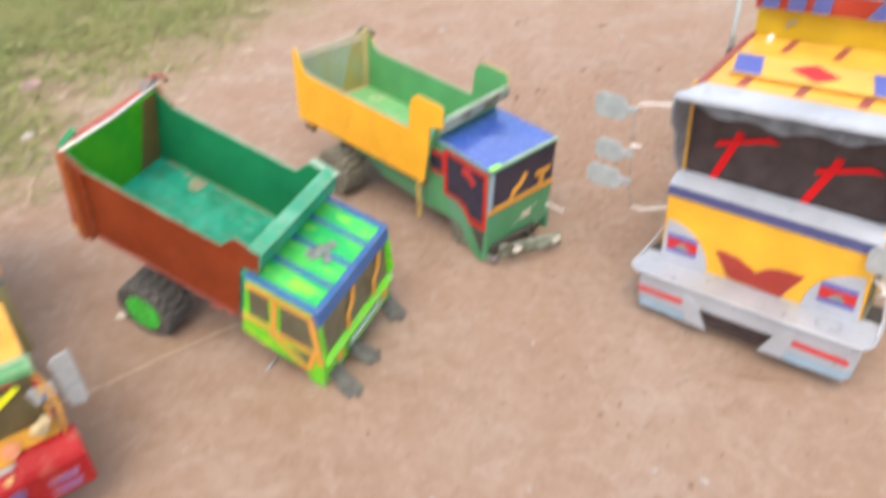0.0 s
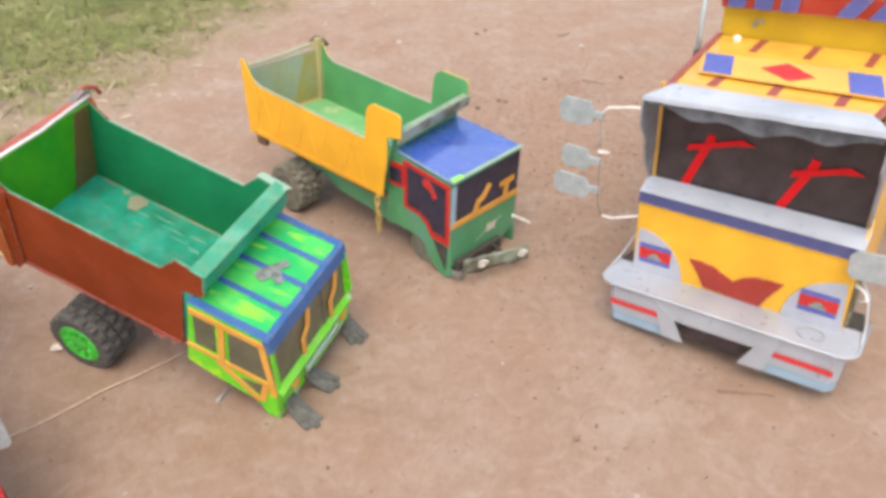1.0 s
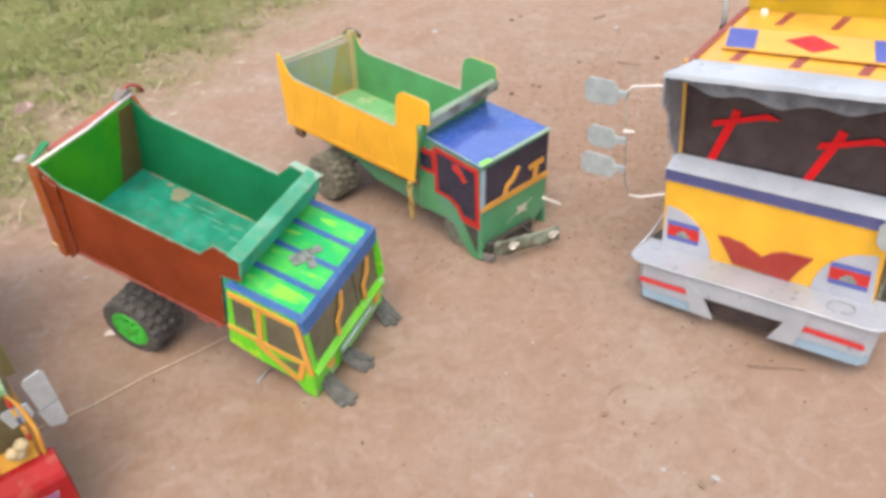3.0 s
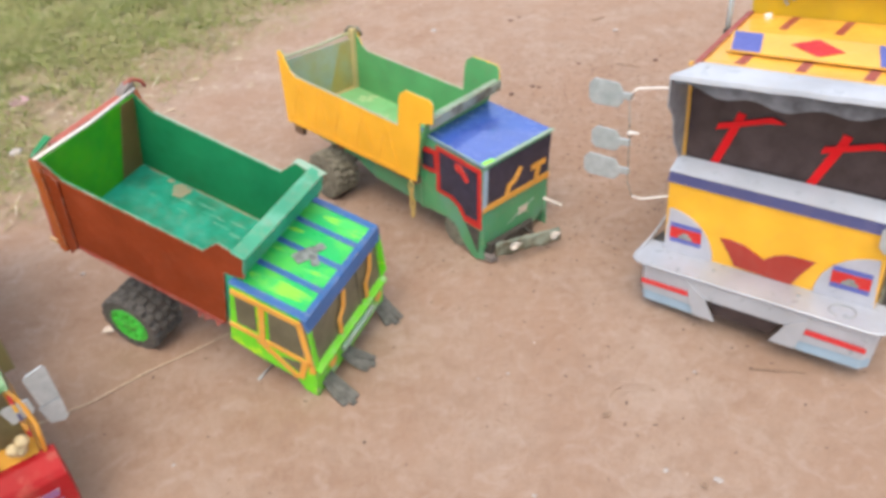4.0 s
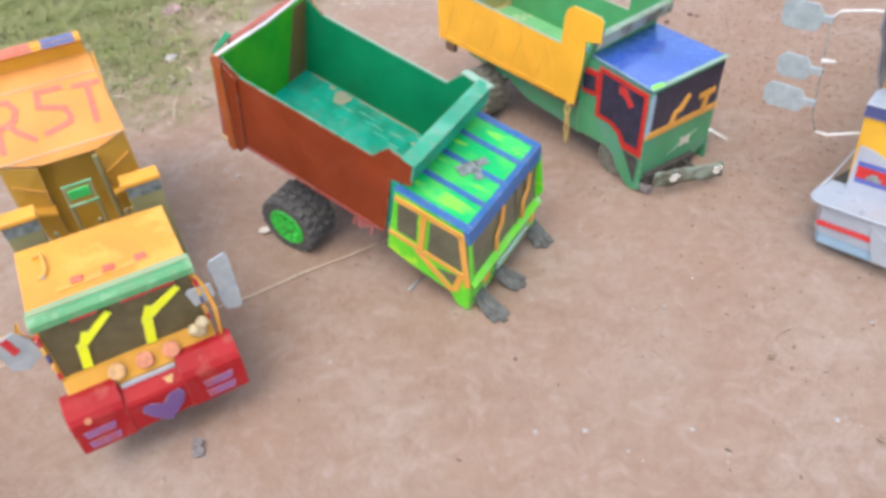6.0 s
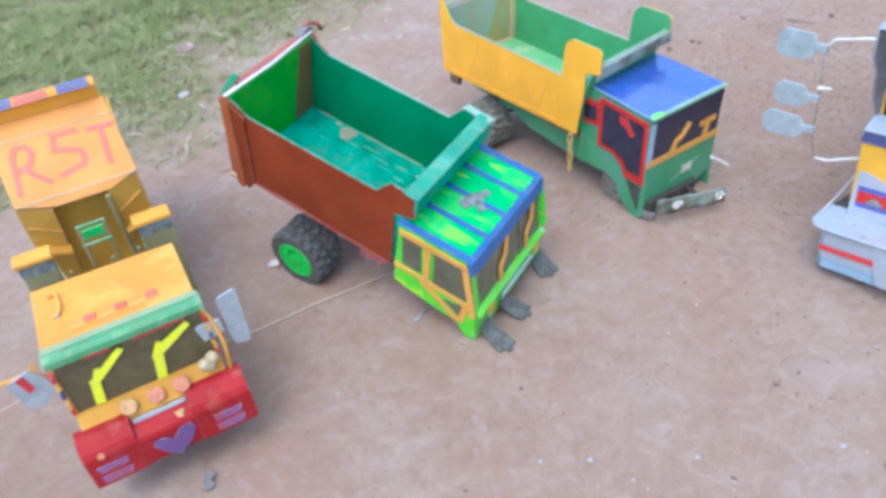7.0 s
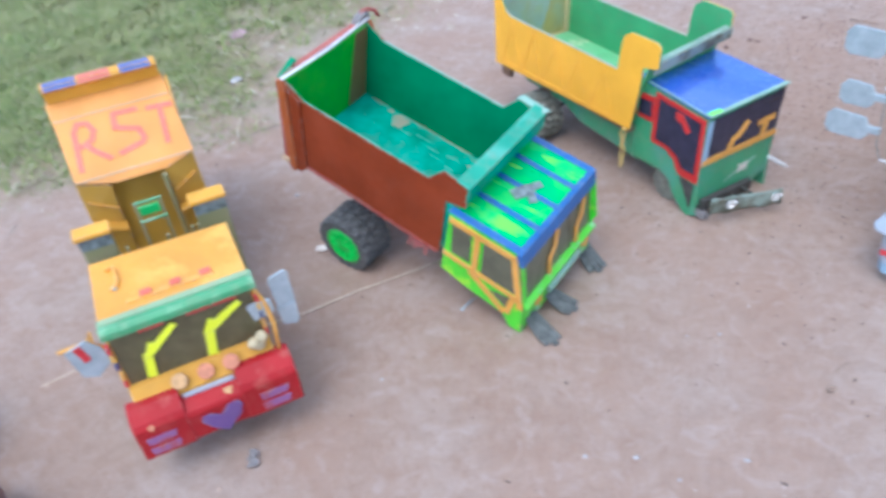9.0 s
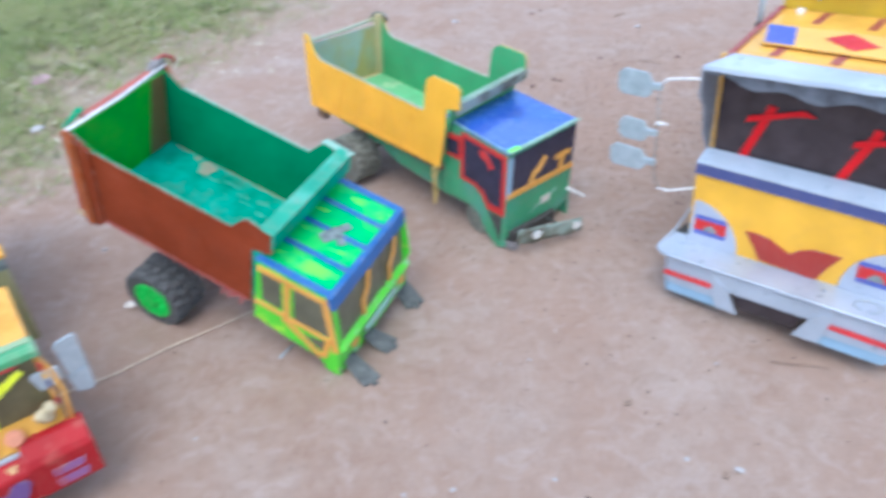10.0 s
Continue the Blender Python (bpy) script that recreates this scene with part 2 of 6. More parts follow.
PAINT["rim_green"] = simple("rim_green", (0.05, 0.52, 0.06), 0.45, 0, 80, 0.3, 0.002)
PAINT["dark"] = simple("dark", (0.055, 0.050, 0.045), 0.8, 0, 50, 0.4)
PAINT["lamp"] = simple("lamp", (0.72, 0.70, 0.67), 0.22, 0.6, 200, 0.3, 0.003)
PAINT["lamp_wood"] = simple("lamp_wood", (0.48, 0.27, 0.11), 0.6, 0, 90, 0.3, 0.001)
PAINT["lamp_pink"] = simple("lamp_pink", (0.50, 0.185, 0.095), 0.6, 0, 90, 0.3, 0.001)
PAINT["tape_grey"] = simple("tape_grey", (0.21, 0.235, 0.225), 0.5, 0.2, 70, 0.5, 0.002)
PAINT["wire_white"] = simple("wire_white", (0.78, 0.75, 0.72), 0.45, 0, 120, 0.15)
PAINT["cord"] = simple("cord", (0.58, 0.46, 0.35), 0.85, 0, 200, 0.3)
PAINT["twig_brown"] = simple("twig_brown", (0.26, 0.175, 0.125), 0.85, 0, 150, 0.3)
PAINT["stone"] = simple("stone", (0.43, 0.39, 0.375), 0.85, 0, 120, 0.3, 0.003)
PAINT["pink"] = simple("pink", (0.60, 0.34, 0.42), 0.7, 0, 60, 0.2)
PAINT["leaf_dark"] = simple("leaf_dark", (0.21, 0.185, 0.18), 0.8, 0, 60, 0.4, 0.002)
PAINT["paper"] = simple("paper", (0.66, 0.58, 0.50), 0.8, 0, 80, 0.2, 0.002)
PAINT["clod_brown"] = simple("clod_brown", (0.20, 0.125, 0.10), 0.95, 0, 90, 0.35, 0.003)
PAINT["dry_leaf"] = simple("dry_leaf", (0.50, 0.41, 0.31), 0.8, 0, 80, 0.25, 0.002)
PAINT["cheek_tin"] = simple("cheek_tin", (0.27, 0.28, 0.31), 0.45, 0.3, 40, 0.25, 0.002)
PAINT["shell_tan"] = simple("shell_tan", (0.46, 0.37, 0.22), 0.6, 0, 90, 0.3, 0.002)
PAINT["cream"] = simple("cream", (0.37, 0.38, 0.375), 0.5, 0, 22, 0.25)


def film_material():
    """Milky clear plastic sheet of mirrors and the wavy visor skirt."""
    m, nt, b = nodes_of("milky_plastic")
    vec = nt.nodes.new("ShaderNodeTexCoord").outputs["Object"]
    n = tex(nt, "ShaderNodeTexNoise", 50, 4, 0.6, vec)
    c = ramp(nt, n.outputs[0], [(0.3, (0.33, 0.37, 0.395)), (0.7, (0.47, 0.51, 0.535))]).outputs[0]
    nt.links.new(c, b.inputs["Base Color"])
    b.inputs["Roughness"].default_value, b.inputs["Metallic"].default_value = 0.32, 0.25
    bump(nt, b, n.outputs[0], 0.4, 0.003)
    return m


PAINT["milky"] = film_material()
PAINT["skirt"] = simple("skirt", (0.13, 0.14, 0.165), 0.35, 0.2, 30, 0.5, 0.004)


def dirt_material():
    m, nt, b = nodes_of("packed_dirt")
    vec = nt.nodes.new("ShaderNodeTexCoord").outputs["Object"]
    huge, big, mid = tex(nt, "ShaderNodeTexNoise", 0.9, 3, 0.5, vec), tex(nt, "ShaderNodeTexNoise", 5.5, 8, 0.68, vec), tex(nt, "ShaderNodeTexNoise", 24, 9, 0.75, vec)
    grit, cell = tex(nt, "ShaderNodeTexNoise", 340, 3, 0.7, vec), tex(nt, "ShaderNodeTexVoronoi", 85, vec=vec)
    base = ramp(nt, big.outputs[0], [(0.30, (0.307, 0.189, 0.131)), (0.46, (0.379, 0.258, 0.192)), (0.58, (0.404, 0.288, 0.223)), (0.74, (0.443, 0.334, 0.271))]).outputs[0]
    base = mix(nt, ramp(nt, huge.outputs[0], [(0.42, grey(0)), (0.62, grey(0.5))]).outputs[0], base, (0.424, 0.316, 0.257))
    base = mix(nt, ramp(nt, mid.outputs[0], [(0.32, grey(0.58)), (0.51, grey(0))]).outputs[0], base, (0.274, 0.162, 0.108))
    base = mix(nt, ramp(nt, mid.outputs[0], [(0.56, grey(0)), (0.74, grey(0.35))]).outputs[0], base, (0.450, 0.357, 0.304))
    spots = tex(nt, "ShaderNodeTexNoise", 95, 5, 0.7, vec)
    base = mix(nt, ramp(nt, spots.outputs[0], [(0.32, grey(0.3)), (0.46, grey(0))]).outputs[0], base, (0.263, 0.157, 0.109))
    base = mix(nt, ramp(nt, spots.outputs[0], [(0.55, grey(0)), (0.72, grey(0.28))]).outputs[0], base, (0.468, 0.370, 0.312))
    base = mix(nt, ramp(nt, grit.outputs[0], [(0.32, grey(0.6)), (0.47, grey(0))]).outputs[0], base, (0.181, 0.113, 0.082))
    base = mix(nt, ramp(nt, cell.outputs["Distance"], [(0.04, grey(0.3)), (0.12, grey(0))]).outputs[0], base, (0.468, 0.389, 0.332))
    tone = tex(nt, "ShaderNodeTexNoise", 3.1, 6, 0.6, vec)
    base = mix(nt, ramp(nt, tone.outputs[0], [(0.38, grey(0.55)), (0.55, grey(0))]).outputs[0], base, (0.357, 0.222, 0.155))
    base = mix(nt, ramp(nt, tone.outputs[0], [(0.54, grey(0)), (0.68, grey(0.5))]).outputs[0], base, (0.439, 0.345, 0.289))
    # smeared, trodden mottling
    smear = tex(nt, "ShaderNodeTexNoise", 17, 6, 0.66, vec)
    smear.inputs["Distortion"].default_value = 1.4
    base = mix(nt, ramp(nt, smear.outputs[0], [(0.52, grey(0)), (0.66, grey(0.38))]).outputs[0], base, (0.480, 0.375, 0.325))
    base = mix(nt, ramp(nt, smear.outputs[0], [(0.34, grey(0.40)), (0.46, grey(0))]).outputs[0], base, (0.300, 0.200, 0.150))
    # loose dark crumbs where the crust is broken up
    loose = nt.nodes.new("ShaderNodeAttribute")
    loose.attribute_name = "crumbly"
    clods = tex(nt, "ShaderNodeTexNoise", 44, 7, 0.82, vec)
    base = mix(nt, mix(nt, 1.0, ramp(nt, clods.outputs[0], [(0.37, grey(0.75)), (0.46, grey(0))]).outputs[0], loose.outputs["Fac"], "MULTIPLY"), base, (0.190, 0.105, 0.075))
    base = mix(nt, mix(nt, 1.0, ramp(nt, big.outputs[0], [(0.45, grey(0)), (0.65, grey(0.12))]).outputs[0], loose.outputs["Fac"], "MULTIPLY"), base, (0.350, 0.215, 0.160))
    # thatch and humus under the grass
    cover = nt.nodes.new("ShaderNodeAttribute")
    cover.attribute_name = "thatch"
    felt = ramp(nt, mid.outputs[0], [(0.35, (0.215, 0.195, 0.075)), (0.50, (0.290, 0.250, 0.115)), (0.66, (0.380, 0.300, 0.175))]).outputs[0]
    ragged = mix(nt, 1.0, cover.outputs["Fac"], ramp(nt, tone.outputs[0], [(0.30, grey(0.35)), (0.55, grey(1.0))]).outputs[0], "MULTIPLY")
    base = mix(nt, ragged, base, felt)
    nt.links.new(base, b.inputs["Base Color"])
    b.inputs["Roughness"].default_value = 0.93
    h = mix(nt, 0.35, mid.outputs[0], grit.outputs[0])
    bump(nt, b, h, 0.7, 0.018)
    return m


def blade_material(name, stops, dry=None):
    m, nt, b = nodes_of(name)
    g = nt.nodes.new("ShaderNodeNewGeometry")
    c = ramp(nt, g.outputs["Random Per Island"], stops).outputs[0]
    if dry:
        patch = tex(nt, "ShaderNodeTexNoise", 2.6, 5, 0.65, nt.nodes.new("ShaderNodeTexCoord").outputs["Object"])
        c = mix(nt, ramp(nt, patch.outputs[0], [(0.42, grey(0)), (0.64, grey(0.55))]).outputs[0], c, dry)
    nt.links.new(c, b.inputs["Base Color"])
    b.inputs["Roughness"].default_value = 0.7
    return m


DIRT = dirt_material()
GRASS = blade_material("grass_blades", [(0.0, (0.130, 0.190, 0.036)), (0.30, (0.190, 0.245, 0.054)), (0.58, (0.250, 0.280, 0.080)), (0.80, (0.320, 0.300, 0.125)), (1.0, (0.45, 0.40, 0.24))], dry=(0.310, 0.290, 0.110))
STRAW = blade_material("dry_straw", [(0.0, (0.26, 0.20, 0.12)), (0.6, (0.42, 0.34, 0.23)), (1.0, (0.62, 0.54, 0.42))])
LITTER = blade_material("soil_crumbs", [(0.0, (0.10, 0.065, 0.05)), (0.6, (0.19, 0.12, 0.09)), (1.0, (0.30, 0.20, 0.15))])
GRAVEL = blade_material("gravel_bits", [(0.0, (0.26, 0.17, 0.13)), (0.5, (0.42, 0.30, 0.23)), (0.85, (0.52, 0.42, 0.36)), (1.0, (0.66, 0.60, 0.56))])


# ---- geometry helpers ----
def finish(name, bm, material, smooth=False):
    bmesh.ops.recalc_face_normals(bm, faces=bm.faces)
    me = bpy.data.meshes.new(name)
    bm.to_mesh(me)
    bm.free()
    for p in me.polygons:
        p.use_smooth = smooth
    me.materials.append(PAINT[material] if isinstance(material, str) else material)
    return me


def part(name, bm, material, parent, label="", smooth=False):
    ob = new(name, finish(name, bm, material, smooth))
    ob.parent = parent
    return tagged(ob, label) if label else ob


def thing(name, m, label, category, group=""):
    ob = new(name)
    ob.empty_display_size = 0.05
    ob.matrix_world = m
    return tagged(ob, label, category, group)


def solo(name, bm, material, label, category, m=None, group="", smooth=False):
    ob = new(name, finish(name, bm, material, smooth))
    if m is not None:
        ob.matrix_world = m
    return tagged(ob, label, category, group)


def prism(pts, off, bevel=0.0, bm=None):
    """A plate: the outline pts, thickened by the vector off."""
    bm = bm or bmesh.new()
    off = Vector(off)
    lo = [bm.verts.new(Vector(p)) for p in pts]
    hi = [bm.verts.new(Vector(p) + off) for p in pts]
    bm.faces.new(lo[::-1])
    bm.faces.new(hi)
    n = len(pts)
    for i in range(n):
        bm.faces.new((lo[i], lo[(i + 1) % n], hi[(i + 1) % n], hi[i]))
    if bevel:
        bmesh.ops.recalc_face_normals(bm, faces=bm.faces)
        bmesh.ops.bevel(bm, geom=list(bm.edges), offset=bevel, segments=2, affect="EDGES", profile=0.5)
    return bm


def box(x0, x1, y0, y1, z0, z1, bevel=0.0015, bm=None):
    made = prism([(x0, y0, z0), (x1, y0, z0), (x1, y1, z0), (x0, y1, z0)], (0, 0, z1 - z0), bevel)
    if bm is None:
        return made
    me = bpy.data.meshes.new("join")
    made.to_mesh(me)
    made.free()
    bm.from_mesh(me)
    bpy.data.meshes.remove(me)
    return bm


def ribbon(pts, width, normal, thick, bm=None):
    """A flat strip of that width along pts, lying on a face with that normal."""
    n = Vector(normal).normalized()
    P = [Vector(p) for p in pts]
    left, right = [], []
    for i, p in enumerate(P):
        a = (P[i] - P[i - 1]).normalized() if i else (P[1] - P[0]).normalized()
        b = (P[i + 1] - P[i]).normalized() if i < len(P) - 1 else a
        s = (n.cross(a).normalized() + n.cross(b).normalized())
        s = s.normalized() * (width / 2) / max(0.5, s.length / 2)
        left.append(p + s)
        right.append(p - s)
    return prism(left + right[::-1], n * thick, 0, bm)


def tube(pts, r, sides=8, bm=None):
    bm = bm or bmesh.new()
    P = [Vector(p) for p in pts]
    rings = []
    for i, p in enumerate(P):
        d = (P[min(i + 1, len(P) - 1)] - P[max(i - 1, 0)]).normalized()
        u = d.cross(Vector((0.13, 0.29, 0.95))).normalized()
        v = d.cross(u)
        rr = r[i] if isinstance(r, (list, tuple)) else r
        rings.append([bm.verts.new(p + (u * math.cos(k * 2 * math.pi / sides) + v * math.sin(k * 2 * math.pi / sides)) * rr) for k in range(sides)])
    for a, b in zip(rings, rings[1:]):
        for k in range(sides):
            bm.faces.new((a[k], a[(k + 1) % sides], b[(k + 1) % sides], b[k]))
    bm.faces.new(rings[0][::-1])
    bm.faces.new(rings[-1])
    return bm


def lathe(profile, centre, sides=32, bm=None):
    """Profile of (radius, y) turned round the y axis through centre."""
    bm = bm or bmesh.new()
    cx, cy, cz = centre
    rings = [[bm.verts.new((cx + r * math.cos(k * 2 * math.pi / sides), cy + y, cz + r * math.sin(k * 2 * math.pi / sides))) for k in range(sides)] for r, y in profile]
    for a, b in zip(rings, rings[1:]):
        for k in range(sides):
            bm.faces.new((a[k], a[(k + 1) % sides], b[(k + 1) % sides], b[k]))
    bm.faces.new(rings[0])
    bm.faces.new(rings[-1][::-1])
    return bm


def disc(centre, r, off, sides=20):
    """A round button whose axis is the vector off."""
    o = Vector(off)
    d = o.normalized()
    u = d.cross(Vector((0.2, 0.3, 0.93))).normalized()
    v = d.cross(u)
    return prism([Vector(centre) + (u * math.cos(k * 2 * math.pi / sides) + v * math.sin(k * 2 * math.pi / sides)) * r for k in range(sides)], off, r * 0.15)


def arc(c, ra, rb, a0, a1, n):
    return [(c[0] + ra * math.cos(radians(a0 + (a1 - a0) * i / n)), c[1] + rb * math.sin(radians(a0 + (a1 - a0) * i / n))) for i in range(n + 1)]


def wheel(parent, x, y, z, r, width, side, rim_material, tyre_material="rubber", rim=0.62, lugs=18):
    """A toy wheel: twin knobbly tyres on a dished rim. side: -1 faces right, 1 left."""
    hub = part("wheel", lathe([(r * 0.13, -width * 0.44), (r * 0.13, width * 0.44)], (x, y, z), 12), "dark", parent)
    for c in (-0.26, 0.26):
        w, n = width * 0.23, lugs * 4
        bm = bmesh.new()
        rings = []
        for k in range(n):
            a = (k + (2 if c > 0 else 0)) * 2 * math.pi / n
            wear = 1 + 0.012 * noise.noise(Vector((k * 0.7, c * 9, r * 50)))
            r1, r2 = (r * wear, r * 0.905) if k % 4 < 2 else (r * 0.905, r * wear)
            prof = [(r * rim, -w), (r * 0.80, -w * 1.02), ((r1 + r * 0.9) / 2, -w * 1.04), (r1, -w * 0.86), (r1, -w * 0.08), (r2, w * 0.08), (r2, w * 0.86), ((r2 + r * 0.9) / 2, w * 1.04), (r * 0.80, w * 1.02), (r * rim, w)]
            rings.append([bm.verts.new((x + q * math.cos(a), y + c * width + d, z + q * math.sin(a))) for q, d in prof])
        for k in range(n):
            p, q = rings[k], rings[(k + 1) % n]
            for j in range(10):
                bm.faces.new((p[j], p[(j + 1) % 10], q[(j + 1) % 10], q[j]))
        part("tyre", bm, tyre_material, hub, "black chunky-tread rubber tyre")
    f = side * width / 2
    lathe_pts = [(r * 0.14, f * 0.40), (r * rim * 1.0, f * 0.60), (r * rim * 1.02, f * 1.0), (r * rim * 0.97, f * 1.03), (r * rim * 0.88, f * 1.0), (r * rim * 0.80, f * 0.90), (r * 0.30, f * 0.86), (r * 0.24, f * 0.97), (r * 0.08, f * 1.0)]
    bm = lathe(lathe_pts, (x, y, z), 28)
    for k in range(10):
        a = k * math.pi / 5
        p0 = Vector((x + r * 0.26 * math.cos(a), y + f * 0.90, z + r * 0.26 * math.sin(a)))
        p1 = Vector((x + r * rim * 0.86 * math.cos(a), y + f * 0.94, z + r * rim * 0.86 * math.sin(a)))
        tube([p0, p1], [r * 0.055, r * 0.04], 6, bm)
    part("rim", bm, rim_material, hub, "moulded green rim" if rim_material == "rim_green" else "", True)
    return hub


# ---- ground ----
def spread(near0, near1, step, far):
    core = list(np.arange(near0, near1 + 1e-6, step))
    out, d = [], step
    while (out[-1] if out else 0) < far:
        d *= 1.35
        out.append((out[-1] if out else 0) + d)
    return [near0 - o for o in out[::-1]] + core + [near1 + o for o in out]


def rise(x, y):
    """Slight unevenness of the trodden yard; flat where the toys stand."""
    h = 0.006 * noise.noise(Vector((x * 1.7, y * 1.7, 0))) + 0.0035 * noise.noise(Vector((x * 7, y * 7, 3)))
    return min(0.004, h)


EDGE_Y = [0.0, 1.2, 1.45, 1.65, 1.78, 1.95, 2.2, 2.5, 2.65, 2.9, 3.15, 3.5, 4.1, 5.0, 7.0, 12.0]
EDGE_X = [-2.6, -2.3, -2.08, -1.76, -1.46, -1.35, -1.31, -1.33, -1.25, -1.15, -1.0, -0.80, -0.60, -0.38, 0.0, 1.0]


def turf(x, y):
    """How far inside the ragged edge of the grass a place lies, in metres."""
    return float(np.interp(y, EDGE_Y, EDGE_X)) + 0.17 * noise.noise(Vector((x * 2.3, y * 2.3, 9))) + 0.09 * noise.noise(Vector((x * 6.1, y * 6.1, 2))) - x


xs, ys = spread(-4.5, 3.5, 0.035, 900), spread(-1.0, 6.5, 0.035, 900)
verts = [(x, y, rise(x, y) if -5 < x < 4 and -2 < y < 7 else 0.0) for y in ys for x in xs]
nx = len(xs)
faces = [(j * nx + i, j * nx + i + 1, (j + 1) * nx + i + 1, (j + 1) * nx + i) for j in range(len(ys) - 1) for i in range(nx - 1)]
me = bpy.data.meshes.new("ground")
me.from_pydata(verts, [], faces)
me.materials.append(DIRT)
for p in me.polygons:
    p.use_smooth = True
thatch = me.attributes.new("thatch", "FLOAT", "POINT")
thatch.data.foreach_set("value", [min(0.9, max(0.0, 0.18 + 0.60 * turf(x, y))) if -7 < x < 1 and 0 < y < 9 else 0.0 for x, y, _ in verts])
crumbly = me.attributes.new("crumbly", "FLOAT", "POINT")
crumbly.data.foreach_set("value", [min(1.0, max(0.0, 1.25 - math.hypot((x - 0.62) / 0.95, (y - 2.35) / 1.05))) for x, y, _ in verts])
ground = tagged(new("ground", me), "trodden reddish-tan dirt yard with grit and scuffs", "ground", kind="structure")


def make_grass():
    """A matted, grazed sward: short bent blades and dry straw, thinning out over the dirt."""
    rng = np.random.default_rng(4)
    V, F = [], []

    def blade(x, y, h, w, a, lean):
        i = len(V)
        c, s = math.cos(a), math.sin(a)
        dx, dy = -s * lean, c * lean
        z = rise(x, y) - 0.002
        V.extend([(x - c * w, y - s * w, z), (x + c * w, y + s * w, z), (x + c * w * 0.7 + dx * 0.45, y + s * w * 0.7 + dy * 0.45, z + h * 0.7), (x - c * w * 0.7 + dx * 0.45, y - s * w * 0.7 + dy * 0.45, z + h * 0.7), (x + dx * 1.25, y + dy * 1.25, z + h)])
        F.extend([(i, i + 1, i + 2, i + 3), (i + 3, i + 2, i + 4)])

    count = 0
    while count < 215000:
        x, y = rng.uniform(-5.0, 0.2), rng.uniform(0.6, 6.8)
        inside = turf(x, y)
        if inside < -0.28 or rng.random() > 1.3 - 0.10 * math.hypot(x, y) ** 1.2:
            continue
        clump = 0.62 + 1.0 * noise.noise(Vector((x * 2.1, y * 2.1, 1))) + 0.8 * noise.noise(Vector((x * 6, y * 6, 5)))
        dense = min(1.0, max(0.0, 0.08 + inside * 0.50)) * max(0.0, clump)
        border = min(x + 5.0, y - 0.6, 6.8 - y) * 0.9 + 0.5 * noise.noise(Vector((x * 1.1, y * 1.1, 4)))
        if rng.random() > dense * min(1.0, max(0.0, border)):
            continue
        n = int(rng.integers(4, 9))
        tall = 0.55 + min(1.0, max(0, inside)) * 0.75
        for _ in range(n):
            h = rng.uniform(0.008, 0.036) * tall
            blade(x + rng.normal(0, 0.024), y + rng.normal(0, 0.024), h, rng.uniform(0.0012, 0.0026), rng.uniform(0, 6.28), rng.uniform(0.8, 3.0) * h)
        count += n
    for _ in range(2600):
        x, y = rng.uniform(-4.4, 0.1), rng.uniform(1.0, 6.4)
        inside = turf(x, y)
        if inside < 0.12 or rng.random() > 0.25 + inside * 0.5:
            continue
        a0 = rng.uniform(0, 6.28)
        for _ in range(int(rng.integers(5, 12))):
            h = rng.uniform(0.03, 0.075) * min(1.0, 0.5 + inside * 0.5)
            blade(x + rng.normal(0, 0.012), y + rng.normal(0, 0.012), h, rng.uniform(0.0014, 0.003), a0 + rng.normal(0, 0.9), rng.uniform(0.6, 2.0) * h)
    g = bpy.data.meshes.new("grass")
    g.from_pydata(V, [], F)
    g.materials.append(GRASS)
    return tagged(new("grass", g), "short patchy green grass mixed with dry straw", "grass", kind="stuff")


grass = make_grass()


def make_straw():
    """Dry straws lying loose in the grass and out over the dirt beside it."""
    rng = np.random.default_rng(12)
    V, F = [], []
    for _ in range(26000):
        x, y = rng.uniform(-4.2, 0.2), rng.uniform(1.0, 6.0)
        inside = turf(x, y)
        if inside < -0.45 or rng.random() > 0.10 + max(0.0, inside + 0.25) * 0.9:
            continue
        long = rng.random() < 0.06 and inside > 0
        i = len(V)
        a, l, w, z = rng.uniform(0, 3.14), rng.uniform(0.030, 0.075) if long else rng.uniform(0.006, 0.030), 0.0016 if long else 0.0012, rise(x, y) + rng.uniform(0.002, 0.016) * (1 if inside > 0 else 0.2)
        c, s = math.cos(a), math.sin(a)
        V.extend([(x - c * l - s * w, y - s * l + c * w, z), (x - c * l + s * w, y - s * l - c * w, z), (x + c * l + s * w, y + s * l - c * w, z + 0.004), (x + c * l - s * w, y + s * l + c * w, z + 0.004), (x + s * l * 0.12, y - c * l * 0.12, z + 0.004)])
        F.extend([(i, i + 1, i + 4), (i + 1, i + 2, i + 4), (i + 2, i + 3, i + 4), (i + 3, i, i + 4)])
    g = bpy.data.meshes.new("straw")
    g.from_pydata(V, [], F)
    g.materials.append(STRAW)
    return tagged(new("straw", g), "loose dry straw scattered through the grass edge", "straw", kind="stuff")


straw = make_straw()


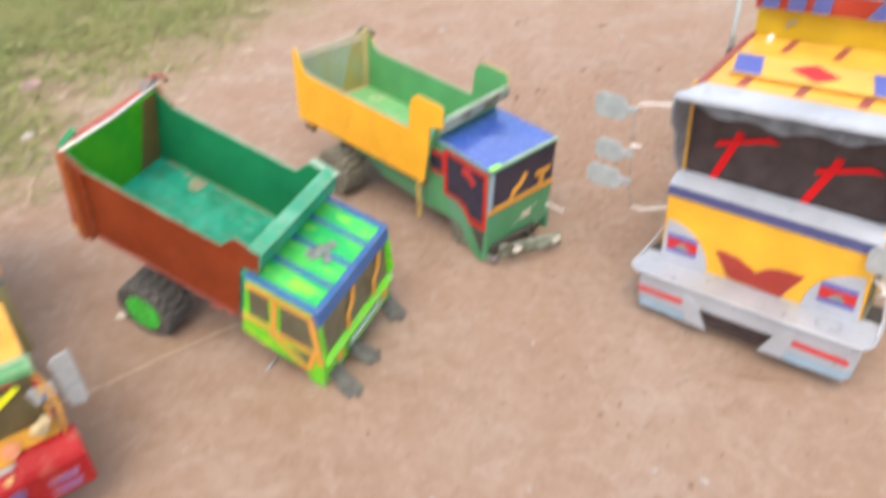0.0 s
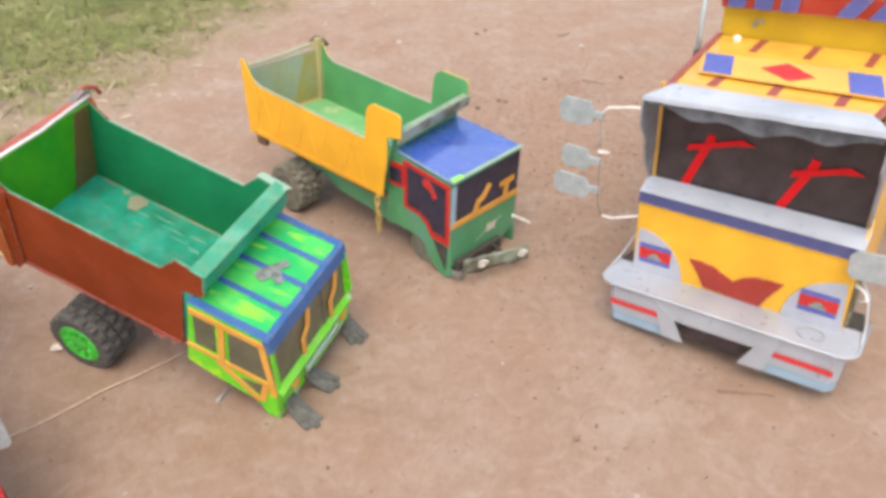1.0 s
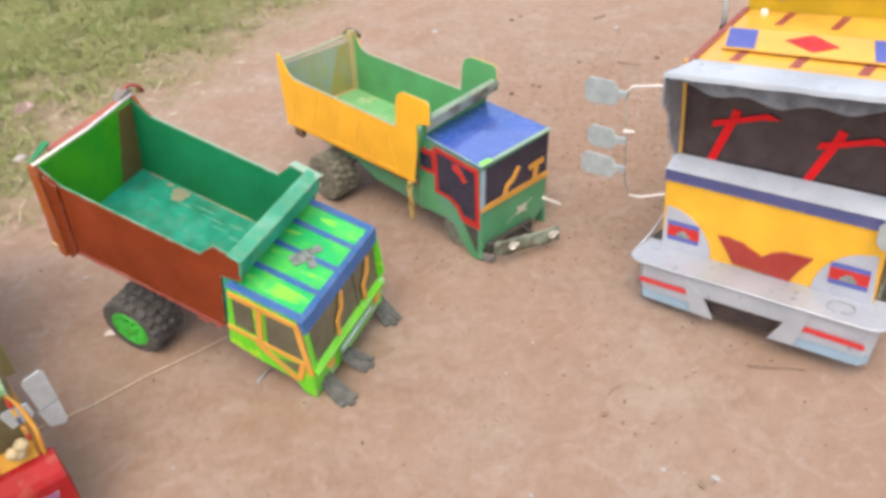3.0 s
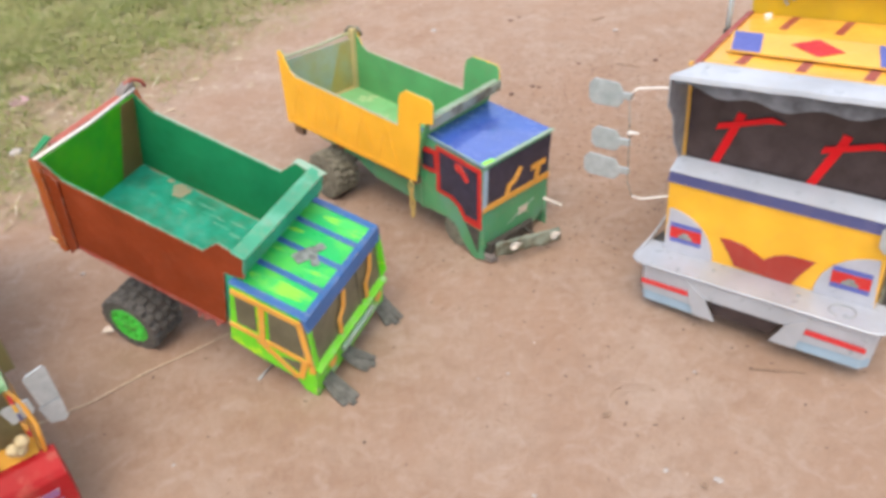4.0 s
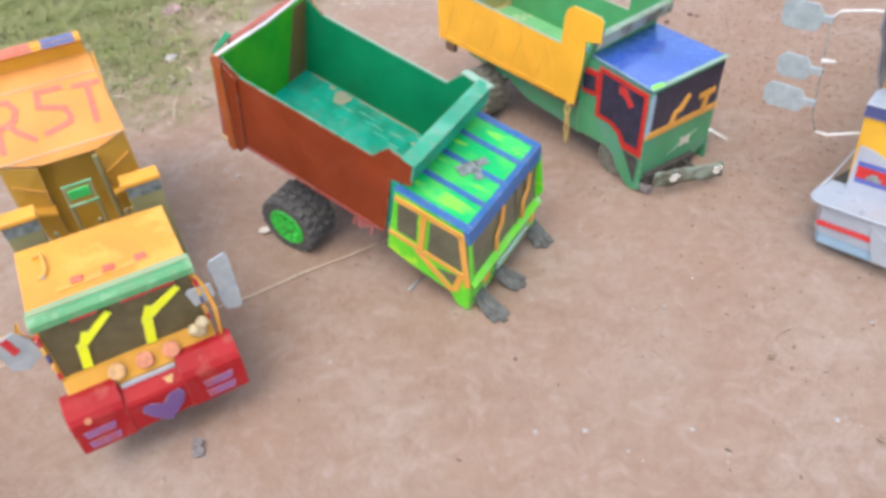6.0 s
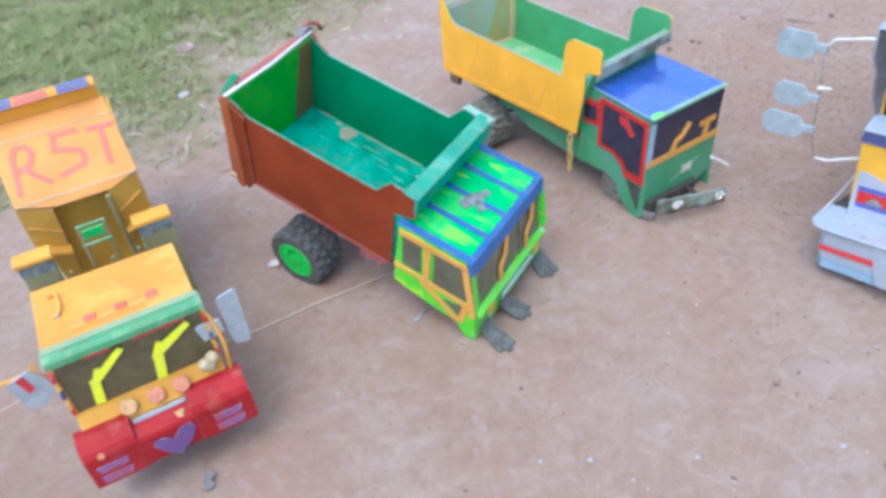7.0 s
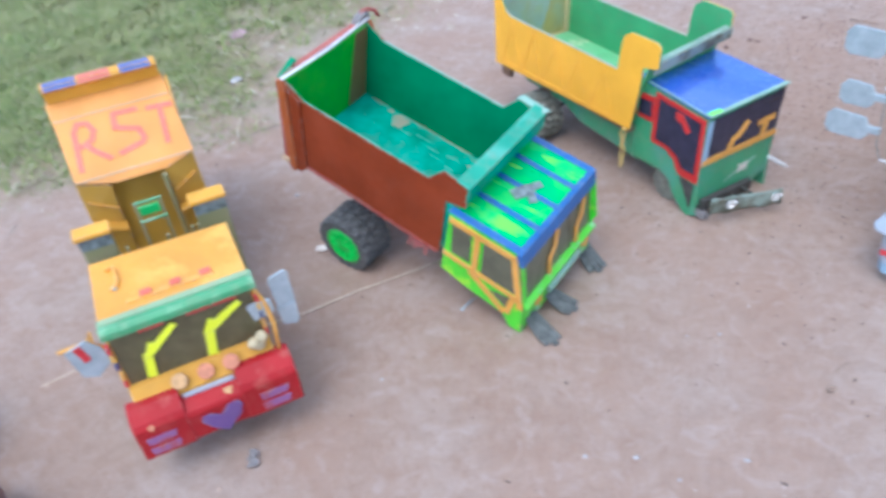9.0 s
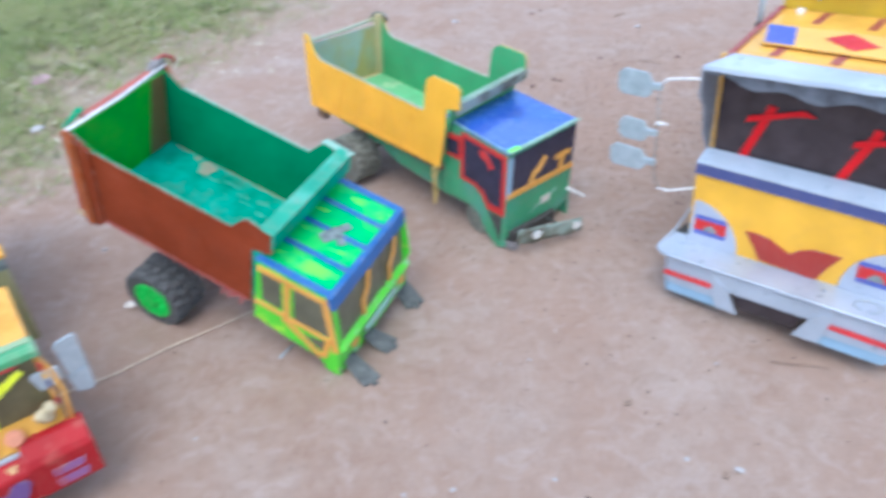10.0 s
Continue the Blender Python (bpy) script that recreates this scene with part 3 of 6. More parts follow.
def make_gravel():
    rng = np.random.default_rng(7)
    V, F = [], []
    base = [(1, 0, 0), (0.3, 0.9, 0), (-0.8, 0.5, 0), (-0.7, -0.6, 0), (0.4, -0.85, 0), (0.1, 0.05, 0.75)]
    for _ in range(2600):
        x, y = rng.uniform(-3.2, 2.2), rng.uniform(0.2, 5.0)
        r = min(0.010, 0.0011 * math.exp(rng.normal(0.25, 0.6)))
        a, i, z = rng.uniform(0, 6.28), len(V), rise(x, y) - 0.0005
        k = rng.uniform(0.5, 1.0)
        for px, py, pz in base:
            V.append((x + r * (px * math.cos(a) - py * k * math.sin(a)), y + r * (px * math.sin(a) + py * k * math.cos(a)), z + r * pz))
        F.extend([(i + j, i + (j + 1) % 5, i + 5) for j in range(5)])
    g = bpy.data.meshes.new("grit")
    g.from_pydata(V, [], F)
    g.materials.append(GRAVEL)
    return tagged(new("grit", g), "scattered small stones and grit on the dirt", "gravel", kind="stuff")


grit = make_gravel()


def make_litter():
    """Dark crumbs of soil and bark, each a small bent sliver, and a few pale straws."""
    rng = np.random.default_rng(21)
    V, F = [], []
    for k in range(2300):
        x, y = (rng.uniform(-2.2, 2.2), rng.uniform(0.35, 4.6)) if k < 500 else (0.62 + rng.normal(0, 0.42), 2.25 + rng.normal(0, 0.55))
        l, w = rng.uniform(0.0025, 0.0075), rng.uniform(0.0014, 0.0034)
        a, i, z = rng.uniform(0, 6.28), len(V), rise(x, y)
        c, s = math.cos(a), math.sin(a)
        for px, py, pz in ((-1, 0, 0), (-0.3, -1, 0), (0.6, -0.8, 0), (1, 0.1, 0), (0.4, 0.9, 0), (-0.5, 0.7, 0), (-0.2, 0, 0.9), (0.4, 0, 0.7)):
            V.append((x + l * px * c - w * py * s, y + l * px * s + w * py * c, z + w * pz))
        F.extend([(i, i + 1, i + 6), (i + 1, i + 2, i + 7, i + 6), (i + 2, i + 3, i + 7), (i + 3, i + 4, i + 7), (i + 4, i + 5, i + 6, i + 7), (i + 5, i, i + 6)])
    g = bpy.data.meshes.new("litter")
    g.from_pydata(V, [], F)
    g.materials.append(LITTER)
    return tagged(new("litter", g), "dark crumbs of soil and bark on the dirt", "litter", kind="stuff")


litter = make_litter()


def drop_to(m, x, y, want):
    """Local height at which the local point (x, y) stands want metres above the ground."""
    r = m.to_3x3()
    return (want - m.translation.z - r[2][0] * x - r[2][1] * y) / r[2][2]


EYE = Vector((0.06, -0.01, 1.095))


def grounded(m, k):
    return Matrix.Translation(EYE) @ Matrix.Scale(k, 4) @ Matrix.Translation(-EYE) @ m


def wiper(parent, pts, width, normal, material, label):
    return part("wiper", ribbon(pts, width, normal, 0.004), material, parent, label)


# ---- green-bed dump truck with a lime cab ----
def green_truck():
    m = grounded(pose(-0.2508, 1.2211, -0.0244, 4.94, 19.61, -22.18), 0.991)
    t = thing("toy_dump_truck", m, "handmade wooden dump truck, brown bed green inside, lime cab", "toy truck", "toy trucks in the yard")
    w, h = 0.147, 0.276
    outline = [(-0.168, h), (-0.002, h), (0.034, 0.136), (0.048, 0.046), (0.018, 0.046), (-0.006, 0.074), (-0.105, 0.083), (-0.168, 0.096)]
    for s in (-1, 1):
        shape = outline if s < 0 else outline[:2] + [(0.008, 0.262), (0.026, 0.212), (0.041, 0.165)] + outline[2:]
        side = part("cab_side", prism([(x, s * w, z) for x, z in shape], (0, -s * 0.005, 0), 0.0008), "lime", t)
        n = (0, s, 0)
        y = s * (w + 0.0005)
        for win in ([(-0.157, 0.254), (-0.111, 0.258), (-0.104, 0.168), (-0.150, 0.168)], [(-0.082, 0.258), (-0.020, 0.256), (0.014, 0.160), (-0.074, 0.160)], [(-0.045, 0.125), (0.008, 0.140), (0.004, 0.098)]):
            part("side_window", prism([(x, y - s * 0.001, z) for x, z in win], (0, s * 0.0022, 0)), "glass_brown", side, "dark painted window pane")
        trims = [[(-0.164, 0.262), (-0.008, 0.263)], [(-0.096, 0.262), (-0.090, 0.158)], [(-0.012, 0.266), (0.030, 0.124)], [(-0.168, 0.155), (0.026, 0.150)], [(-0.098, 0.146), (0.000, 0.084)], [(0.010, 0.150), (0.005, 0.088)]]
        for k, tr in enumerate(trims):
            part("window_trim", ribbon([(x, y, z) for x, z in tr], 0.0135 if k != 3 else 0.011, n, 0.0035), "amber", side, "amber painted strip")
    # front
    fr = part("windshield", prism([(-0.002, -w, h), (-0.002, w, h), (0.034, w, 0.136), (0.034, -w, 0.136)], (-0.004, 0, 0)), "glass_brown", t, "dark painted windscreen")
    fn = Vector((0.14, 0, 0.036)).normalized()

    def on(y, z, lift=0.0):
        x = -0.002 + (h - z) / (h - 0.136) * 0.036
        return Vector((x, y, z)) + fn * lift

    for y in (-w + 0.006, w - 0.006):
        part("windshield_post", ribbon([on(y, h - 0.01), on(y, 0.136)], 0.012, fn, 0.003), "lime", fr)
    part("windshield_post", ribbon([on(0.045, h - 0.02), on(0.045, 0.136)], 0.006, fn, 0.002), "glass_brown", fr)
    for y0 in (-0.035, 0.078):
        wiper(fr, [on(y0 - 0.012, 0.148, 0.003), on(y0 - 0.010, 0.185, 0.003), on(y0 + 0.012, 0.205, 0.003), on(y0 + 0.020, 0.243, 0.003)], 0.011, fn, "amber", "amber painted wiper")
    part("front_panel", prism([(0.034, -w, 0.138), (0.034, w, 0.138), (0.047, w, 0.060), (0.048, -w, 0.046)], (-0.005, 0, 0), 0.001), "lime_worn", t)
    part("front_ledge", prism([(0.030, -w, 0.146), (0.030, w, 0.146), (0.046, w, 0.136), (0.046, -w, 0.136)], (0.001, 0, -0.007), 0.001), "lime_worn", t)
    part("grille_bar", box(0.043, 0.054, -0.055, 0.075, 0.098, 0.118, 0.003), "pale_edge", t, "pale green grille bar")
    for y in (-0.095, 0.108):
        part("headlight", disc((0.043, y, 0.112), 0.013, (0.006, 0, 0.001)), "amber", t, "amber painted headlight")
    part("cab_back", box(-0.168, -0.163, -w + 0.005, w - 0.005, 0.09, h - 0.004), "bin_green", t)
    part("cab_floor", box(-0.16, 0.03, -w + 0.006, w - 0.006, 0.088, 0.094), "dark_wood", t)
    # roof with stripes
    roof = part("roof", prism([(-0.170, -w - 0.002, h), (0.0, -w - 0.002, h), (0.0, w + 0.002, h), (-0.170, w + 0.002, h)], (0, 0, 0.005), 0.001), "roof_green", t, "glossy bright green roof sheet")
    for k, y in enumerate((-0.140, -0.070, 0.002, 0.073, 0.141)):
        part("roof_stripe", ribbon([(-0.170, y, h + 0.005), (-0.004, y, h + 0.005)], 0.018 if k in (0, 4) else 0.014, (0, 0, 1), 0.0016), "roof_blue", roof, "blue tape stripe")
    part("front_band", prism([(-0.012, -w - 0.003, h + 0.0055), (0.001, -w - 0.003, h + 0.0055), (0.012, -w - 0.003, h - 0.026), (0.004, -w - 0.003, h - 0.026)], (0, 2 * w + 0.006, 0), 0.001), "roof_blue", roof, "blue band folded over the roof edge")
    for k, (x0, x1, y, wd) in enumerate(((-0.110, -0.010, 0.108, 0.022), (-0.060, -0.014, 0.092, 0.012), (-0.150, -0.016, -0.104, 0.024), (-0.120, -0.030, -0.118, 0.010), (-0.070, -0.014, -0.040, 0.010), (-0.150, -0.115, -0.022, 0.012), (-0.155, -0.120, 0.040, 0.010))):
        pts = []
        for side in (1, -1):
            for j in range(7):
                f = j / 6 if side > 0 else 1 - j / 6
                taper = (math.sin(math.pi * (0.06 + 0.88 * f))) ** 0.6
                pts.append((x0 + (x1 - x0) * f, y + side * wd * 0.5 * taper * (1 + 0.35 * noise.noise(Vector((j * 1.9, k * 3.7, side)))) + 0.006 * f, h + 0.0051))
        part("paint_stroke", prism(pts, (0, 0, 0.0005)), "stroke_lime", roof, "yellow-green brush stroke")
    for p0, p1, wd in (((-0.096, -0.030), (-0.075, 0.012), 0.028), ((-0.080, 0.008), (-0.066, 0.036), 0.018), ((-0.066, -0.018), (-0.054, -0.006), 0.024)):
        part("tape_patch", ribbon([(p0[0], p0[1], h + 0.0066), (p1[0], p1[1], h + 0.0066)], wd, (0, 0, 1), 0.0012), "tape_grey", roof, "torn grey tape patch")
    # tipping bed
    bw = 0.138
    near = [(-0.612, 0.105), (-0.612, 0.352), (-0.560, 0.323), (-0.233, 0.323), (-0.200, 0.366), (-0.138, 0.357), (-0.140, 0.302), (-0.186, 0.290), (-0.184, 0.127), (-0.45, 0.131), (-0.58, 0.134)]
    for s in (-1, 1):
        bed = part("bed_side", prism([(x, s * bw, z) for x, z in near], (0, -s * 0.003, 0), 0.0006), "brown", t, "glossy brown bed side")
        part("side_liner", prism([(x, s * (bw - 0.0034), z) for x, z in near], (0, -s * 0.003, 0)), "bin_green", bed, "green inner face")
        part("edge_strip", ribbon([(x, s * (bw - 0.003), z + 0.001) for x, z in near[2:6]], 0.0046 if s > 0 else 0.003, (0, 0, 1), 0.0012), "pale_edge" if s > 0 else "cap_teal", bed, "worn pale edge")
        post = part("corner_post", prism([(x, s * (bw + 0.0005), z) for x, z in ((-0.603, 0.108), (-0.624, 0.350), (-0.610, 0.356), (-0.600, 0.340), (-0.582, 0.108), (-0.590, 0.100))], (0, s * 0.009, 0), 0.0015), "orange_brown", t)
        part("post_flange", prism([(x, s * (bw + 0.0006), z) for x, z in ((-0.596, 0.335), (-0.566, 0.322), (-0.556, 0.128), (-0.576, 0.100), (-0.584, 0.112))], (0, s * 0.004, 0), 0.001), "brown", post)
        part("post_tab", box(-0.630, -0.598, min(s * bw, s * (bw + 0.008)), max(s * bw, s * (bw + 0.008)), 0.112, 0.124, 0.003), "wood", post)
    part("bed_floor", box(-0.610, -0.150, -bw + 0.007, bw - 0.007, 0.141, 0.147, 0.0), "bin_teal", t, "worn teal painted bed floor")
    wear_spots = [(-0.482, 0.108, 0.022, 0.020, "bare_patch"), (-0.560, 0.129, 0.026, 0.003, "bare_patch"), (-0.520, 0.121, 0.010, 0.005, "bare_patch"), (-0.420, 0.1290, 0.050, 0.0016, "bare_patch"), (-0.330, 0.128, 0.050, 0.0022, "bare_patch"), (-0.262, 0.094, 0.016, 0.004, "bare_patch"), (-0.250, 0.118, 0.030, 0.0016, "bare_patch"),
                  (-0.452, 0.086, 0.016, 0.0026, "worn_teal"), (-0.400, 0.098, 0.026, 0.0026, "worn_teal"), (-0.368, 0.082, 0.030, 0.0018, "worn_teal"), (-0.340, 0.066, 0.024, 0.0020, "worn_teal"), (-0.312, 0.090, 0.022, 0.0030, "worn_teal"), (-0.300, 0.058, 0.014, 0.0050, "worn_teal"), (-0.440, 0.056, 0.016, 0.0016, "worn_teal"), (-0.520, 0.060, 0.012, 0.0016, "worn_teal")]
    for cx, cy, rx, ry, mt in wear_spots:
        pts = [(cx + rx * (1 + 0.5 * noise.noise(Vector((cx * 90, k * 1.7, cy * 70)))) * math.cos(k * 0.3142), min(0.1305, cy + ry * (1 + 0.9 * noise.noise(Vector((k * 1.3, cx * 90, 2)))) * math.sin(k * 0.3142)), 0.1470) for k in range(20)]
        part("worn_patch", prism(pts, (0, 0, 0.0003 + 0.0004 * ((cx * 977) % 1))), mt, t, "bare worn spot in the paint")
    tail = part("tailgate", box(-0.612, -0.606, -bw + 0.007, bw - 0.007, 0.145, 0.350, 0.001), "leaf_green", t, "green tailgate with a brown streak")
    part("tailgate_back", prism([(-0.614, -bw, 0.12), (-0.614, bw, 0.12), (-0.618, bw, 0.352), (-0.618, -bw + 0.05, 0.352), (-0.618, -bw + 0.05, 0.30), (-0.617, -bw, 0.30)], (-0.014, 0, 0), 0.001), "faded_red", t, "faded red outer tail board")
    part("streak", prism([(-0.6055, 0.062, 0.15), (-0.6055, 0.128, 0.15), (-0.6055, 0.128, 0.346), (-0.6055, 0.088, 0.346)], (0.0008, 0, 0)), "streak_brown", tail, "dark brown paint streak")
    part("corner_flap", prism([(-0.630, -bw + 0.002, 0.345), (-0.618, -bw + 0.002, 0.352), (-0.619, -bw + 0.052, 0.366), (-0.634, -bw + 0.050, 0.366)], (0, 0, 0.005), 0.001), "bin_green", t, "dark green corner flap")
    part("hinge_cap", prism([(-0.634, bw - 0.040, 0.336), (-0.634, bw - 0.028, 0.364), (-0.634, bw - 0.008, 0.374), (-0.634, bw + 0.010, 0.366), (-0.634, bw + 0.014, 0.336)], (0.020, 0, 0), 0.003), "leaf_dark", t, "dark weathered hinge cap")
    part("hinge_hook", tube([(-0.626, bw - 0.012, 0.370), (-0.622, bw + 0.010, 0.374), (-0.612, bw + 0.026, 0.366), (-0.604, bw + 0.028, 0.354)], 0.0048, 8), "red_brown", t, "rusty red hook", True)
    part("tail_rail", tube([(-0.612, -bw - 0.004, 0.354), (-0.609, 0.0, 0.3525), (-0.612, bw + 0.004, 0.358)], 0.0034), "wire_white", t, "white cord along the tailgate top", True)
    part("headboard", box(-0.168, -0.162, -bw + 0.007, bw - 0.007, 0.147, 0.362, 0.001), "bin_green", t)
    part("headboard_cap", prism([(-0.168, -bw - 0.002, 0.361), (-0.137, -bw - 0.002, 0.357), (-0.137, bw + 0.006, 0.360), (-0.168, bw + 0.006, 0.364)], (0, 0, 0.004), 0.001), "cap_teal", t, "worn pale green cap board")
    part("step_cap", prism([(-0.206, bw - 0.006, 0.3655), (-0.140, bw - 0.006, 0.3605), (-0.132, bw + 0.012, 0.3605), (-0.200, bw + 0.012, 0.3655)], (0, 0, 0.004), 0.001), "pale_edge", t, "pale worn board on the bed corner")
    part("cap_front", box(-0.143, -0.137, -bw - 0.001, bw + 0.004, 0.318, 0.360, 0.001), "bin_teal", t)
    for s in (-1, 1):
        part("bed_edge", ribbon([(-0.56, s * (bw - 0.001), 0.129), (-0.19, s * (bw - 0.001), 0.124)], 0.007, (0, s, 0), 0.003), "red_brown", t, "faded red lower edge strip")
    part("bed_underside", box(-0.58, -0.19, -bw + 0.008, bw - 0.008, 0.128, 0.140), "red_brown", t)
    # chassis and wheels
    for y in (-0.045, 0.045):
        part("chassis_rail", box(-0.56, -0.12, y - 0.012, y + 0.012, 0.078, 0.127), "red_brown", t, "dusty red wooden chassis rail")
    bm = bmesh.new()
    for k in range(7):
        x0 = -0.296 + k * 0.007
        ribbon([(x0 + 0.012, -0.070, 0.070), (x0 + 0.004 * math.sin(k * 2.1), -0.074, 0.030), (x0 - 0.006 + 0.008 * math.sin(k * 1.3), -0.078, -0.004 + 0.008 * (k % 3))], 0.0085, (0, -1, 0.2), 0.002, bm)
    part("tow_lug", bm, "rag_red", t, "frayed dusty red rag under the bed")
    hz = drop_to(m, -0.437, -0.11, 0.077)
    part("axle", tube([(-0.437, -0.14, hz), (-0.437, 0.14, drop_to(m, -0.437, 0.11, 0.077))], 0.006), "dark", t)
    for s in (-1, 1):
        wheel(t, -0.437, s * 0.112, drop_to(m, -0.437, s * 0.112, 0.077), 0.0785, 0.092, s, "rim_green")
        part("axle_block", box(-0.465, -0.41, s * 0.045 - 0.013, s * 0.045 + 0.013, hz - 0.01, 0.08, 0.002), "red_brown", t)
    # rubber strips spread on the ground under the nose
    inv = m.inverted()
    for (ax, ay), (bx, by), wd in (((-0.250, 1.094), (-0.172, 1.022), 0.032), ((-0.215, 1.156), (-0.140, 1.131), 0.036), ((-0.150, 1.325), (-0.100, 1.262), 0.036)):
        bm = bmesh.new()
        d = Vector((bx - ax, by - ay, 0))
        q = d.cross(Vector((0, 0, 1))).normalized()
        for k in (-1, 0, 1):
            pts = []
            for j in range(6):
                f = j / 5
                lift = 0.034 * (1 - f) ** 2 + 0.0055 + 0.004 * math.sin(f * 5 + k)
                pts.append(inv @ (Vector((ax, ay, lift)) + d * f * (1 - 0.10 * abs(k)) + q * k * wd * (0.28 + 0.20 * f)))
            nrm = (inv.to_3x3() @ Vector((0, 0, 1)))
            ribbon(pts, wd * 0.40, nrm, 0.0035, bm)
        part("rubber_flap", bm, "dusty_rubber", t, "split black rubber strip")
    part("nose_skid", box(-0.02, 0.04, -0.11, 0.11, 0.03, 0.085, 0.004), "dark_wood", t)
    return t


# ---- yellow-bed dump truck with a blue roof ----
def yellow_truck():
    m = grounded(pose(0.189, 1.5989, -0.0212, -2.77, 4.31, -44.12), 0.980)
    t = thing("toy_dump_truck", m, "handmade dump truck with yellow bed, green cab and blue roof", "toy truck", "toy trucks in the yard")
    k, w, h = -0.049, 0.123, 0.280

    def tw(x, y, z):
        return Vector((x - y * k, y + x * k, z))

    def plate(pts, off, bevel=0.0):
        return prism([tw(*p) for p in pts], tw(*off), bevel)

    outline = [(-0.226, h), (0.0, h - 0.010), (0.004, 0.10), (0.012, 0.006), (-0.014, -0.006), (-0.030, 0.0), (-0.070, 0.032), (-0.085, 0.058), (-0.118, 0.070), (-0.232, 0.062)]
    for s in (-1, 1):
        side = part("cab_side", plate([(x, s * w, z) for x, z in outline], (0, -s * 0.005, 0), 0.0008), "cab_green", t)
        big = [(-0.164, 0.270), (-0.004, 0.264), (0.004, 0.094), (-0.058, 0.092), (-0.080, 0.122), (-0.108, 0.136), (-0.161, 0.136)]
        pane = [(-0.149, 0.258), (-0.015, 0.252), (-0.010, 0.116), (-0.052, 0.115), (-0.070, 0.138), (-0.100, 0.150), (-0.145, 0.150)]
        small, small_in = [(-0.228, 0.248), (-0.166, 0.253), (-0.161, 0.186), (-0.226, 0.181)], [(-0.214, 0.234), (-0.172, 0.238), (-0.169, 0.199), (-0.212, 0.195)]
        for a, b in ((big, pane), (small, small_in)):
            fr = part("window_frame", plate([(x, s * (w + 0.0004), z) for x, z in a], (0, s * 0.0026, 0), 0.0006), "red", side, "red painted window frame")
            part("pane", plate([(x, s * (w + 0.0034), z) for x, z in b], (0, s * 0.0012, 0)), "glass_black", fr, "black painted pane")
        part("red_dash", prism([tw(x, s * (w + 0.005), z) for x, z in ((-0.092, 0.249), (-0.070, 0.252), (-0.040, 0.218), (-0.052, 0.208), (-0.068, 0.226), (-0.090, 0.232))], tw(0, s * 0.001, 0)), "red", side, "red painted dash on the window")
        part("corner_gusset", plate([(x, s * (w + 0.0004), z) for x, z in ((-0.052, 0.088), (-0.004, 0.088), (-0.006, 0.018))], (0, s * 0.002, 0)), "dark", side)
    roof = part("roof", plate([(-0.232, -w - 0.003, h + 0.002), (0.004, -w - 0.003, h - 0.008), (0.004, w + 0.004, h + 0.004), (-0.232, w + 0.004, h + 0.004)], (0, 0, 0.004), 0.0008), "gloss_blue", t, "glossy blue sheet roof")
    part("roof_edge", ribbon([tw(0.002, -w - 0.003, h - 0.003), tw(0.002, w + 0.004, h + 0.009)], 0.013, (0, 0, 1), 0.0015), "pale_edge", roof, "bare pale roof edge")
    part("roof_edge", ribbon([tw(-0.23, -w - 0.002, h + 0.007), tw(0.002, -w - 0.002, h - 0.003)], 0.004, (0, 0, 1), 0.0012), "pale_edge", roof, "bare pale roof edge")
    part("tape_tab", ribbon([tw(-0.004, -w + 0.004, h - 0.0015), tw(-0.001, -w + 0.036, h + 0.001)], 0.013, (0, 0, 1), 0.0016), "fluoro_green", roof, "fluorescent green tape tab")
    front = part("front_panel", plate([(0.0, -w, h - 0.010), (0.0, w, h), (0.002, w, 0.05), (0.002, w - 0.05, 0.02), (0.004, -0.02, 0.034), (0.006, -w, 0.03)], (-0.005, 0, 0), 0.0008), "cab_green", t)
    ws = part("windshield", plate([(0.0008, -w + 0.018, 0.264), (0.0008, w - 0.002, 0.277), (0.0008, w - 0.003, 0.160), (0.0008, -w + 0.016, 0.158)], (0.0022, 0, 0)), "glass_black", front, "black painted windscreen")
    part("windshield_post", ribbon([tw(0.001, -w + 0.008, 0.262), tw(0.003, -w + 0.006, 0.150)], 0.014, tw(1, 0, 0), 0.003), "sky_blue", front)
    part("sill_strip", ribbon([tw(0.0015, -w, 0.152), tw(0.0015, w, 0.160)], 0.015, tw(1, 0, 0), 0.005), "amber", front, "amber sill strip")
    n = tw(1, 0, 0)
    wiper(ws, [tw(0.0034, -0.040, 0.160), tw(0.0034, -0.030, 0.188), tw(0.0034, -0.012, 0.196), tw(0.0034, 0.010, 0.226)], 0.012, n, "amber", "amber painted wiper")
    wiper(ws, [tw(0.0034, 0.072, 0.165), tw(0.0034, 0.078, 0.214)], 0.014, n, "amber", "amber painted wiper")
    part("wiper_blade", ribbon([tw(0.0046, 0.048, 0.206), tw(0.0046, 0.103, 0.210)], 0.015, n, 0.002), "amber", ws, "amber cross piece")
    bm = bmesh.new()
    for a in range(0, 360, 45):
        r = 0.022 if a % 90 else 0.015
        ribbon([tw(0.003, 0.030, 0.090), tw(0.003, 0.030 + r * math.cos(radians(a)), 0.090 + r * 0.7 * math.sin(radians(a)))], 0.006, n, 0.002, bm)
    part("star_badge", bm, "paper", front, "pale star-shaped splash of paint")
    part("paint_streak", ribbon([tw(0.0022, -0.050, 0.056), tw(0.0022, 0.0, 0.078), tw(0.0022, 0.072, 0.106)], 0.005, n, 0.0012), "pale_edge", front, "pale streak of paint")
